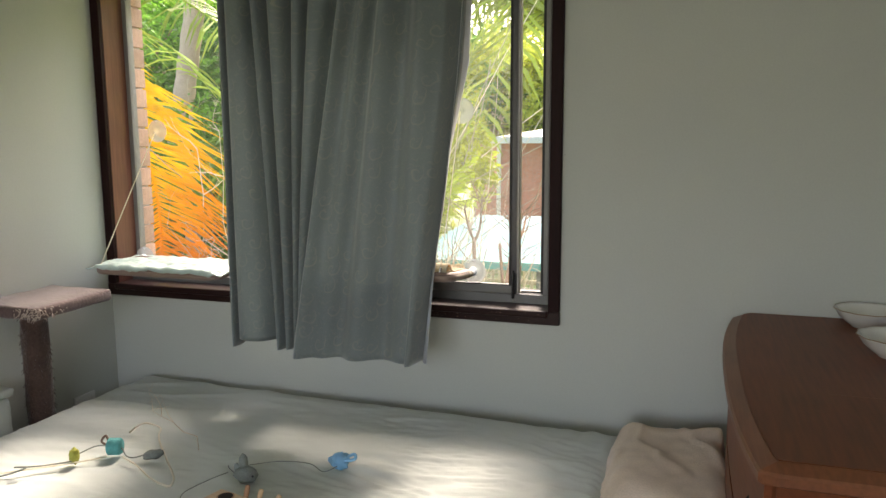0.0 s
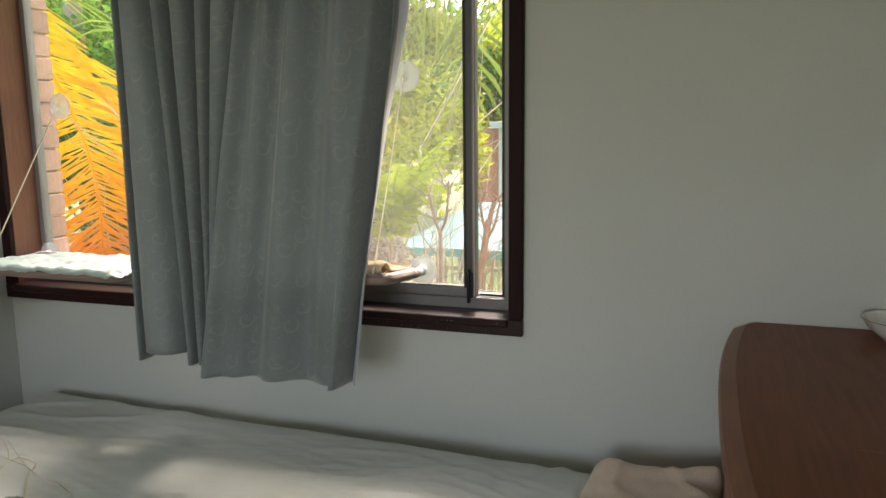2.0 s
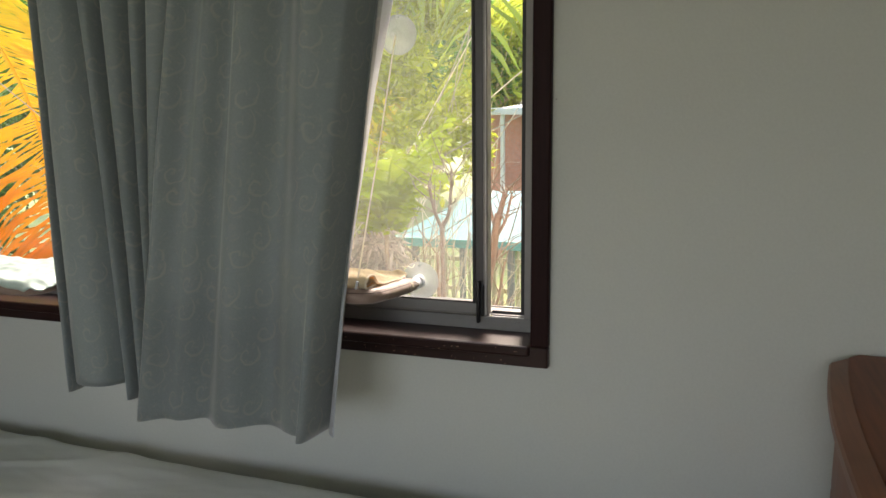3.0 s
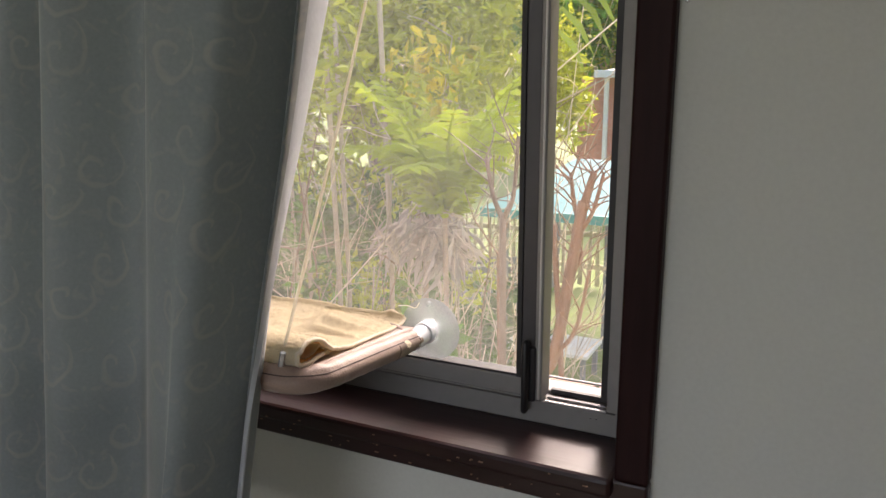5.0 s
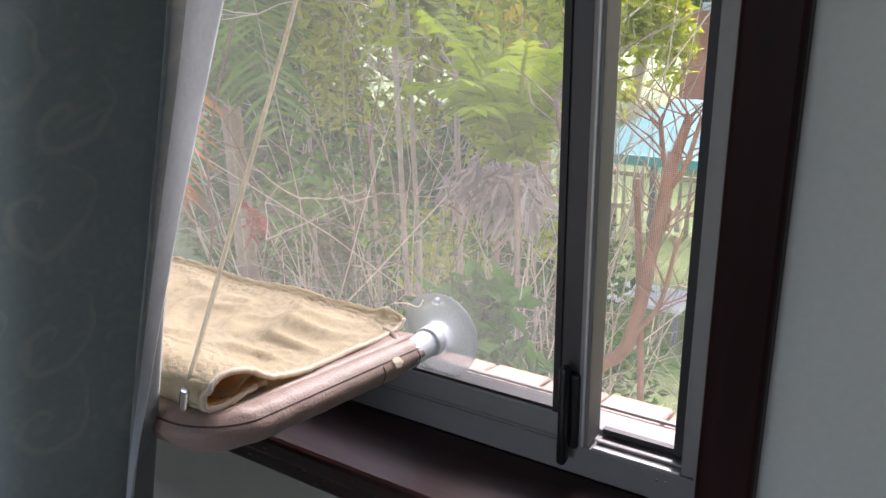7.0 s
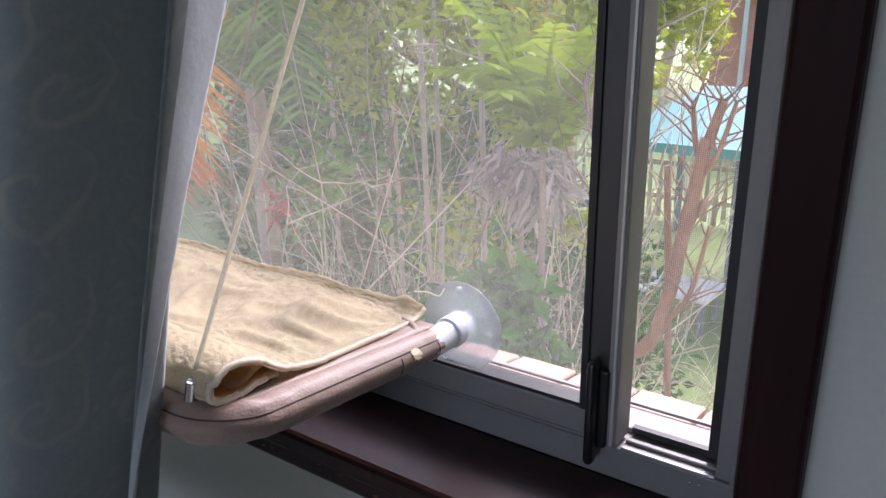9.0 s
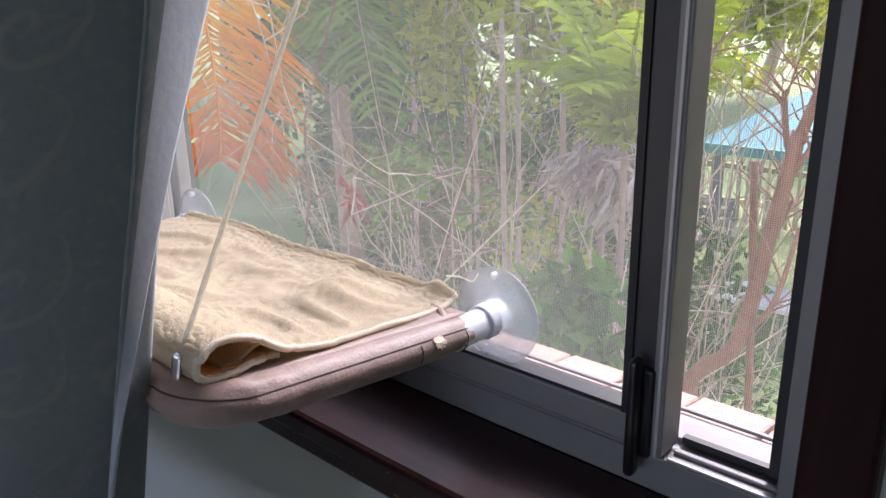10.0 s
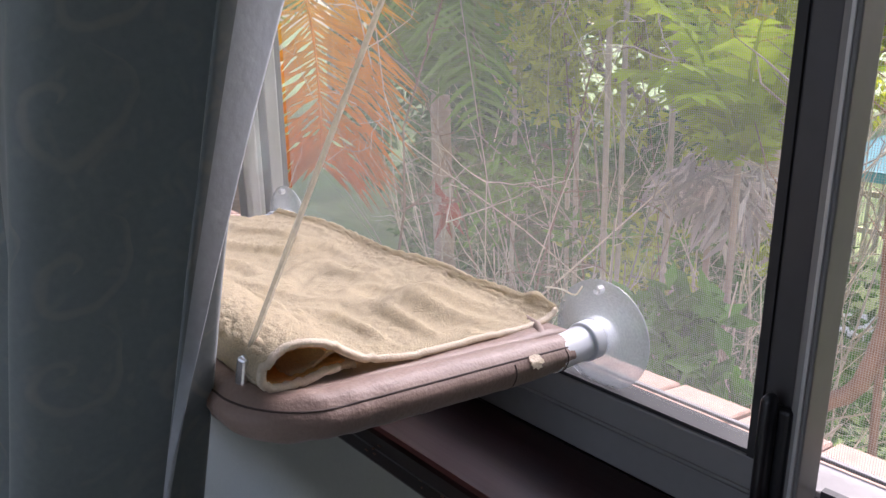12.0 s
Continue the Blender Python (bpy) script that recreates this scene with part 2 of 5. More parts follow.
PLUSH = surface("brown_plush", (0.082, 0.047, 0.037), rough=0.95, grain=120, vary=0.45, stain=9, stain_vary=0.45, bump=1.0, sheen=0.4)
PLUSHTOP = surface("mauve_plush", (0.095, 0.062, 0.060), rough=0.95, grain=90, vary=0.3, stain=30, stain_vary=0.2, bump=0.8, sheen=0.4)
FRAY = surface("frayed_fibre", (0.46, 0.38, 0.33), rough=0.9, grain=50, vary=0.3, bump=0.2)
TEAL = surface("teal_felt", (0.09, 0.36, 0.36), rough=0.9, grain=120, vary=0.2, bump=0.5)
LIME = surface("lime_felt", (0.42, 0.42, 0.08), rough=0.9, grain=120, vary=0.25, bump=0.5)
GREYFELT = surface("grey_felt", (0.20, 0.22, 0.20), rough=0.95, grain=160, vary=0.25, bump=0.5)
BLUEFOIL = surface("blue_film", (0.22, 0.48, 0.72), rough=0.25, grain=60, vary=0.2, bump=0.2)
PINE = surface("pale_pine", (0.66, 0.46, 0.28), rough=0.5, grain=14, vary=0.18, bump=0.06, stretch=(0.6, 8, 8))
COPPERWOOD = surface("peg_wood", (0.45, 0.24, 0.14), rough=0.5, grain=20, vary=0.2, bump=0.05)
HOLE = surface("hole_shade", (0.02, 0.012, 0.008), rough=0.9, grain=20, vary=0.2, bump=0)
BROWNWAND = surface("wand_wood", (0.16, 0.10, 0.07), rough=0.6, grain=30, vary=0.2, bump=0.05)
TUB = surface("tub_plastic", (0.40, 0.43, 0.40), rough=0.5, grain=40, vary=0.06, stain=4, stain_vary=0.1, bump=0.05)
BAR = surface("print_ink", (0.10, 0.06, 0.04), rough=0.7, grain=30, vary=0.1, bump=0)
# garden
LAWN = surface("lawn", (0.16, 0.22, 0.05), rough=0.9, grain=7, vary=0.3, stain=0.5, stain_vary=0.35, bump=0.8)
LEAF = surface("green_leaf", (0.13, 0.29, 0.035), rough=0.5, grain=8, vary=0.2, stain=1.0, stain_vary=0.25, bump=0, spec=0.2, per_island=0.5, trans=0.5)
LEAFY = surface("yellow_green_leaf", (0.42, 0.46, 0.04), rough=0.5, grain=8, vary=0.2, stain=1.0, stain_vary=0.2, bump=0, spec=0.2, per_island=0.4, trans=0.45)
LEAFD = surface("dark_green_leaf", (0.075, 0.165, 0.03), rough=0.55, grain=8, vary=0.2, stain=0.8, stain_vary=0.3, bump=0, spec=0.2, per_island=0.5, trans=0.3)
LEAFO = surface("ochre_leaf", (0.74, 0.60, 0.06), rough=0.6, grain=8, vary=0.2, bump=0, spec=0.2, per_island=0.4, trans=0.4)
LEAFR = surface("red_leaf", (0.42, 0.07, 0.04), rough=0.5, grain=8, vary=0.2, bump=0, spec=0.2, per_island=0.3, trans=0.35)
FROND = surface("palm_green", (0.18, 0.32, 0.045), rough=0.4, grain=6, vary=0.2, stain=0.7, stain_vary=0.25, bump=0, spec=0.2, per_island=0.35, trans=0.4)
FRONDY = surface("palm_yellow_green", (0.36, 0.44, 0.06), rough=0.4, grain=6, vary=0.2, stain=0.7, stain_vary=0.25, bump=0, spec=0.2, per_island=0.35, trans=0.45)
DYING = ramped("dying_palm", [(0.0, (0.80, 0.17, 0.03)), (0.22, (0.92, 0.29, 0.012)), (0.45, (0.95, 0.44, 0.008)), (0.8, (0.88, 0.60, 0.03))])
FERN = surface("fern_leaf", (0.44, 0.54, 0.025), rough=0.6, spec=0.15, grain=8, vary=0.2, stain=3.0, stain_vary=0.2, bump=0, per_island=0.25, trans=0.5)
DEADF = surface("dead_frond", (0.64, 0.54, 0.52), rough=0.8, grain=10, vary=0.3, bump=0, spec=0.2, per_island=0.4, trans=0.2)
BARK = surface("grey_brown_bark", (0.24, 0.17, 0.13), rough=0.9, grain=35, vary=0.35, stain=5, stain_vary=0.25, bump=0.8)
REDBARK = surface("red_brown_bark", (0.29, 0.165, 0.105), rough=0.85, grain=35, vary=0.3, stain=5, stain_vary=0.25, bump=0.6)
TWIG = surface("dry_twig", (0.66, 0.54, 0.41), rough=0.85, grain=30, vary=0.3, bump=0.2, per_island=0.4)
PALMBARK = surface("palm_bark", (0.44, 0.31, 0.23), rough=0.9, grain=22, vary=0.3, stain=4, stain_vary=0.2, bump=0.6, stretch=(1, 1, 4))
TEALROOF = surface("pale_teal_roof", (0.15, 0.42, 0.43), rough=0.7, grain=6, vary=0.08, stain=0.8, stain_vary=0.12, bump=0.1)
TEALTRIM = surface("teal_trim", (0.10, 0.42, 0.42), rough=0.45, grain=12, vary=0.12, bump=0.05)
PICKET = surface("weathered_picket", (0.52, 0.44, 0.28), rough=0.8, grain=12, vary=0.3, bump=0.2, per_object=0.2)
REDBRICK = surface("red_brick_wall", (0.62, 0.27, 0.20), rough=0.85, grain=9, vary=0.2, stain=1, stain_vary=0.15, bump=0.3)
WHITETRIM = surface("white_trim", (0.75, 0.75, 0.74), rough=0.5, grain=10, vary=0.05, bump=0)
ROOFTILE = surface("grey_roof_sheet", (0.42, 0.45, 0.47), rough=0.5, grain=4, vary=0.1, bump=0.1)
GREYTIMBER = surface("grey_garden_timber", (0.20, 0.21, 0.22), rough=0.7, grain=20, vary=0.25, bump=0.2)


# ---- mesh helpers ----
def part(name, bm, material, parent=None, label="", smooth=False):
    me = bpy.data.meshes.new(name)
    bm.to_mesh(me)
    bm.free()
    me.materials.append(material)
    if smooth:
        me.shade_smooth()
    ob = new(name, me)
    if parent:
        ob.parent = parent
    if label:
        ob["label"] = label
    return ob


def empty(name, label, category, group="", at=(0, 0, 0)):
    ob = new(name)
    ob.location = at
    ob.empty_display_size = 0.05
    return tagged(ob, label, category, group)


def raw(name, verts, faces, material, parent=None, label="", smooth=False):
    me = bpy.data.meshes.new(name)
    me.from_pydata([tuple(v) for v in verts], [], faces)
    me.materials.append(material)
    if smooth:
        me.shade_smooth()
    ob = new(name, me)
    if parent:
        ob.parent = parent
    if label:
        ob["label"] = label
    return ob


def box(x0, x1, y0, y1, z0, z1, bevel=0.0, seg=2):
    bm = bmesh.new()
    bmesh.ops.create_cube(bm, size=1)
    bmesh.ops.transform(bm, matrix=Matrix.Translation(((x0 + x1) / 2, (y0 + y1) / 2, (z0 + z1) / 2)) @ Matrix.Diagonal((x1 - x0, y1 - y0, z1 - z0, 1)), verts=bm.verts)
    if bevel:
        bmesh.ops.bevel(bm, geom=bm.edges[:], offset=bevel, segments=seg, affect="EDGES", profile=0.5)
    return bm


def tube(points, radii, sides=8, caps=True):
    """A bmesh tube along points with a radius at each."""
    bm = bmesh.new()
    tube_into(bm, points, radii, sides, caps)
    return bm


def tube_into(bm, points, radii, sides=8, caps=True):
    pts = [Vector(p) for p in points]
    rings, ref = [], None
    for i, p in enumerate(pts):
        d = (pts[min(i + 1, len(pts) - 1)] - pts[max(i - 1, 0)]).normalized()
        if ref is None:
            ref = d.orthogonal().normalized()
        ref = (ref - d * ref.dot(d)).normalized()
        side = d.cross(ref)
        r = radii[i] if hasattr(radii, "__len__") else radii
        rings.append([bm.verts.new(p + r * (math.cos(a) * ref + math.sin(a) * side)) for a in (2 * math.pi * k / sides for k in range(sides))])
    for a, b in zip(rings, rings[1:]):
        for k in range(sides):
            bm.faces.new((a[k], a[(k + 1) % sides], b[(k + 1) % sides], b[k]))
    if caps:
        bm.faces.new(rings[0][::-1])
        bm.faces.new(rings[-1])


def lathe(profile, sides=32):
    """A turned form about z from (radius, height) pairs."""
    bm = bmesh.new()
    rings = [[bm.verts.new((r * math.cos(2 * math.pi * k / sides), r * math.sin(2 * math.pi * k / sides), z)) for k in range(sides)] for r, z in profile]
    for a, b in zip(rings, rings[1:]):
        for k in range(sides):
            bm.faces.new((a[k], a[(k + 1) % sides], b[(k + 1) % sides], b[k]))
    bm.faces.new(rings[0][::-1])
    bm.faces.new(rings[-1])
    bmesh.ops.recalc_face_normals(bm, faces=bm.faces[:])
    return bm


def moved(bm, m):
    bmesh.ops.transform(bm, matrix=m, verts=bm.verts)
    return bm


def spline(points, n):
    """n + 1 points of a smooth curve through the given ones."""
    p = [Vector(q) for q in points]
    p = [2 * p[0] - p[1], *p, 2 * p[-1] - p[-2]]
    out = []
    for i in range(n + 1):
        s = i / n * (len(p) - 3)
        k = min(int(s), len(p) - 4)
        f = s - k
        a, b, c, d = p[k : k + 4]
        out.append(0.5 * (2 * b + (c - a) * f + (2 * a - 5 * b + 4 * c - d) * f * f + (3 * b - a - 3 * c + d) * f ** 3))
    return out


def glazing(ob):
    """Gloss on the room side alone, so that light passes the pane once."""
    ob.data.materials.append(CLEAR)
    for p in ob.data.polygons:
        p.material_index = 0 if p.normal.y < -0.5 else 1
    ob.visible_shadow = False


# ---- the room ----
LX, RX, BY, WY, TOP = -2.705, 1.25, -1.3, 3.268, 2.45
OUT = 3.53
OX0, OX1, OZ0, OZ1 = -2.662, -0.765, 0.90, 2.20


def structure(name, bm, material, label):
    return tagged(part(name, bm, material), label, name.split("_")[0], kind="structure")


structure("floor", box(LX - 0.1, RX + 0.1, BY - 0.1, OUT, -0.1, 0), CARPET, "dull brown carpet floor of the bedroom")
structure("ceiling", box(LX - 0.1, RX + 0.1, BY - 0.1, OUT, TOP, TOP + 0.1), CEIL, "white painted bedroom ceiling")
structure("wall_west", box(LX - 0.1, LX, BY, OUT, 0, TOP), WALL, "grey-green painted wall beside the bed")
structure("wall_east", box(RX, RX + 0.1, BY, OUT, 0, TOP), WALL, "grey-green painted wall behind the dresser")
# this wall's opening is unseen, added to house the fill lamp
south = structure("wall_south", box(LX - 0.1, -1.8, BY - 0.1, BY, 0, TOP), WALL, "grey-green painted wall with an unseen added opening")
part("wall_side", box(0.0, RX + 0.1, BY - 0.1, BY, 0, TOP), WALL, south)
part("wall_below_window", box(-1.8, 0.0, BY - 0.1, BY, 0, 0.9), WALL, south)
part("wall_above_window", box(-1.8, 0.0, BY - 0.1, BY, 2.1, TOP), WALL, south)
wall_north = structure("wall_north", box(OX1 + 0.02, RX, WY, OUT, 0, TOP), WALL, "grey-green painted wall with the window")
part("wall_below_window", box(LX, OX1 + 0.02, WY, OUT - 0.11, 0, OZ0), WALL, wall_north)
part("wall_above_window", box(LX, OX1 + 0.02, WY, OUT, OZ1, TOP), WALL, wall_north)
structure("wall_lower_storey", box(LX - 0.1, RX + 0.1, BY - 0.1, OUT - 0.115, -2.45, -0.103), MORTAR, "plain rendered lower storey of the house")
structure("baseboard", box(LX, RX, WY - 0.016, WY, 0, 0.09, 0.004), CEIL, "white painted baseboard along the wall")

# ---- the window ----
AF, SILL = 3.245, 0.934
window = tagged(new("window_1"), "wide aluminium sliding window in a dark wooden frame, opened a little", "window", kind="structure")
architrave = part("architrave", box(LX, -0.7255, AF, WY, 0.885, SILL, 0.004), DARKWOOD, window, "dark stained wooden architrave")
part("architrave", box(-0.7675, -0.7255, AF, WY, SILL, OZ1 + 0.05, 0.004), DARKWOODV, window)
part("architrave", box(LX + 0.002, -2.662, AF, WY, SILL, OZ1 + 0.05, 0.004), DARKWOODV, window)
part("architrave", box(LX, -0.7255, AF, WY, OZ1 + 0.05, OZ1 + 0.095, 0.004), DARKWOOD, window)
part("window_sill", box(-2.662, -0.7675, AF - 0.012, 3.352, SILL - 0.022, SILL + 0.004, 0.006), DARKWOOD, window, "glossy worn dark wooden sill board")
r = random.Random(17)
bm = bmesh.new()
for k in range(46):
    x, w = r.uniform(-1.45, -0.79), r.uniform(0.001, 0.007)
    top = r.random() < 0.5
    y, z = (AF - 0.0135, SILL + r.uniform(-0.018, -0.002)) if top else (AF - 0.001, r.uniform(0.888, 0.915))
    h = r.uniform(0.0004, 0.0016)
    bmesh.ops.create_cube(bm, size=1, matrix=Matrix.Translation((x, y + 0.001, z)) @ Matrix.Diagonal((w, 0.0025, h, 1)))
tagged(part("chip", bm, CHIP, window, "pale chips along the worn sill edge"), kind="stuff")
part("jamb", box(-0.7675, -0.745, WY, 3.42, SILL, OZ1), DARKWOODV, window)
# left jamb, paler than the right: daylight on it is in the colour
part("jamb", box(-2.70, -2.662, WY, 3.42, SILL, OZ1), JAMBWOOD, window, "wooden jamb with daylight in its paler brown")
part("jamb", box(-2.70, -0.745, WY, 3.42, OZ1 + 0.003, OZ1 + 0.03), DARKWOOD, window)
# aluminium frame, with an unseen filler added below to stop leaking light
FF = 3.350
part("packer", box(-2.70, -0.748, 3.3525, 3.4245, 0.8975, SILL + 0.0025), DARKWOOD, window)
part("window_frame", box(-2.66, -0.770, FF, 3.43, SILL + 0.003, 0.970, 0.0015), ALU, window, "dull silver aluminium frame")
part("window_frame", box(-2.661, -2.640, 3.386, 3.425, 0.970, OZ1, 0.002), ALU, window)
part("window_frame", box(-0.806, -0.788, FF + 0.004, 3.43, 0.970, OZ1, 0.0015), ALU, window)
part("window_frame", box(-0.788, -0.770, FF - 0.006, 3.43, 0.9705, OZ1, 0.0015), ALU, window)
part("frame_bead", box(-0.7905, -0.7865, FF - 0.011, FF - 0.005, 0.9705, OZ1, 0.001), ALU, window)
part("gasket", box(-0.819, -0.806, 3.374, 3.425, 0.976, OZ1), ALUDARK, window, "black rubber gasket")
part("window_frame", box(-2.66, -0.770, FF, 3.43, OZ1 - 0.028, OZ1 + 0.002, 0.002), ALU, window)
# pale lip, a painted highlight along the track
part("track_lip", box(-0.893, -0.806, FF + 0.001, FF + 0.004, 0.970, 0.9725, 0.0008), ALULIT, window, "track edge with its highlight in the colour")
part("track", box(-0.893, -0.806, 3.364, 3.370, 0.970, 0.9735, 0.001), ALU, window)
part("track", box(-2.634, -0.806, 3.384, 3.425, 0.970, 0.975, 0.001), ALU, window)
part("gasket", box(-0.893, -0.806, 3.380, 3.387, 0.9725, 0.979), ALUDARK, window)
# fixed pane
part("fixed_frame", box(-2.634, -1.735, 3.388, 3.415, 0.975, 0.992, 0.002), ALU, window)
# both uprights in the paler copy, their daylight put into the colour
part("fixed_frame", box(-1.792, -1.770, 3.392, 3.412, 0.992, OZ1 - 0.03, 0.002), ALULIT, window)
part("fixed_frame", box(-1.734, -1.707, 3.392, 3.412, 0.992, OZ1 - 0.03, 0.002), ALULIT, window)
pane = part("pane", box(-2.634, -1.734, 3.399, 3.404, 0.990, OZ1 - 0.03), GLASS, window, "clear slightly dusty glass pane")
glazing(pane)
# sliding sash
sash = part("sash", box(-1.725, -0.8955, 3.3465, 3.372, 0.9735, 1.003, 0.0015), ALU, window, "dull silver aluminium sliding sash")
# left face of the stile, its shade put into the colour
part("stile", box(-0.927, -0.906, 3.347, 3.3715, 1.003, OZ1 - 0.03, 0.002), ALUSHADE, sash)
part("stile", box(-0.906, -0.895, 3.343, 3.378, 0.9737, OZ1 - 0.03, 0.002), ALU, sash)
# bead and far stile likewise carry daylight in their colour
part("stile_bead", box(-0.9005, -0.8975, 3.3405, 3.3435, 0.976, OZ1 - 0.03, 0.0008), ALULIT, sash)
part("stile", box(-1.725, -1.703, 3.347, 3.3715, 1.003, OZ1 - 0.03, 0.002), ALULIT, sash)
part("rail", box(-1.69, -0.927, 3.347, 3.3715, OZ1 - 0.062, OZ1 - 0.03, 0.002), ALU, sash)
part("rail_lip", box(-1.722, -0.927, 3.3445, 3.3475, 0.9745, 0.9775, 0.0008), ALU, sash)
part("gasket", box(-0.934, -0.927, 3.346, 3.3715, 1.003, OZ1 - 0.062), ALUDARK, sash, "black rubber gasket")
part("gasket", box(-1.69, -0.934, 3.349, 3.3715, 1.003, 1.0065), ALUDARK, sash)
pane = part("pane", box(-1.703, -0.934, 3.3575, 3.3625, 1.003, OZ1 - 0.062), GLASS, sash, "clear slightly dusty glass pane")
glazing(pane)
# latch on the sash
bm = box(-0.9225, -0.9085, 3.325, 3.339, 0.957, 1.064, 0.005, 3)
for v in bm.verts:
    k = 1 - 0.45 * abs((v.co.z - 1.01) / 0.054) ** 3
    v.co.x = -0.9155 + (v.co.x + 0.9155) * k
latch = part("latch", bm, BLACK, window, "black plastic latch handle", True)
part("latch_plate", box(-0.917, -0.9035, 3.338, 3.348, 0.972, 1.052, 0.003), BLACK, latch)
# little screws on the bottom frame
for sx, sz in ((-0.826, 0.960), (-0.818, 0.9605)):
    part("screw", moved(lathe([(0.0013, 0), (0.0013, 0.0008), (0.0005, 0.0012)], 10), pose(sx, FF, sz, 90)), METAL, window)

# fly screen of fine wire on the opening half
screen = tagged(new("fly_screen"), "fine grey wire fly screen outside the sliding sash", "fly screen", kind="structure")
part("screen_frame", box(-1.735, -1.720, 3.416, 3.4275, 0.9755, OZ1 - 0.03, 0.001), ALU, screen)
part("screen_frame", box(-1.70, -0.806, 3.4255, 3.4305, 0.9755, 0.979, 0.001), ALU, screen)
verts, faces = [], []


def strand(p, q, ax, r=0.0001):
    """A wire of square section."""
    s = len(verts)
    for c in (p, q):
        for u, w in ((-r, -r), (r, -r), (r, r), (-r, r)):
            verts.append((c[0] + (u if ax else 0), c[1] + w, c[2] + (0 if ax else u)))
    faces.extend([(s + k, s + (k + 1) % 4, s + 4 + (k + 1) % 4, s + 4 + k) for k in range(4)])


PITCH = 0.0018
for i in range(int(0.885 / PITCH)):
    strand((-1.70 + i * PITCH, 3.4215, 0.976), (-1.70 + i * PITCH, 3.4215, OZ1 - 0.03), True)
for i in range(int(1.1 / PITCH)):
    strand((-1.70, 3.4218, 0.984 + i * PITCH), (-0.814, 3.4218, 0.984 + i * PITCH), False)
tagged(raw("wire", verts, faces, MESHM, screen), kind="stuff")

# ---- curtain ----
rod = empty("curtain_rod", "brown wooden curtain rod above the window", "curtain rod")
part("pole", tube([(-2.68, 3.14, 2.28), (-0.5, 3.14, 2.28)], 0.014, 12), DARKWOOD, rod, smooth=True)
for x in (-2.5, -0.6):
    part("bracket", box(x - 0.01, x + 0.01, 3.125, WY, 2.255, 2.305, 0.003), DARKWOOD, rod)

# gathered pleats, each with its two sides at the hem and at the rod, how far it stands back and its drop
PLEATS = [
    ((-1.990, -1.968), (-1.992, -1.962), 0.030, 0.748),
    ((-1.966, -1.792), (-1.958, -1.872), 0.000, 0.786),
    ((-1.785, -1.752), (-1.868, -1.812), 0.012, 0.757),
    ((-1.748, -1.712), (-1.806, -1.690), 0.016, 0.760),
    ((-1.716, -1.690), (-1.682, -1.612), 0.024, 0.765),
    ((-1.694, -1.668), (-1.604, -1.462), 0.010, 0.765),
]
# ridges and hollows of the wide front panel, as (x at the hem, y), (x at the rod, y)
PANEL = [
    ((-1.672, 3.030), (-1.452, 3.140)), ((-1.652, 2.972), (-1.424, 3.052)), ((-1.622, 2.926), (-1.394, 2.978)), ((-1.570, 2.976), (-1.362, 3.096)),
    ((-1.520, 2.936), (-1.332, 2.990)), ((-1.470, 3.008), (-1.302, 3.126)), ((-1.420, 2.932), (-1.276, 2.984)), ((-1.365, 2.924), (-1.236, 3.010)),
    ((-1.300, 3.004), (-1.200, 3.122)), ((-1.235, 2.934), (-1.150, 2.992)), ((-1.190, 2.926), (-1.120, 3.030)),
]
EDGE_Z = [0.75, 1.0, 1.2, 1.35, 1.5, 1.65, 1.8, 2.3]
EDGE_X = [-1.112, -1.110, -1.109, -1.107, -1.101, -1.076, -1.046, -1.022]
EDGE_Y = [2.940, 3.005, 3.068, 3.122, 3.172, 3.200, 3.205, 3.205]
NU, NV = 420, 70
N0, N1 = 5 * len(PLEATS), 5 * len(PLEATS) + len(PANEL)
soft = np.exp(-0.5 * (np.arange(-9, 10) / 2.5) ** 2)
soft /= soft.sum()
wide = np.exp(-0.5 * (np.arange(-15, 16) / 2.9) ** 2)
wide /= wide.sum()
DROP = [d for _, _, _, d in PLEATS for _ in range(5)] + [0.768 + 0.03 * k / len(PANEL) for k in range(len(PANEL))] + [0.797] * 8
verts, faces, uvs = [], [], []
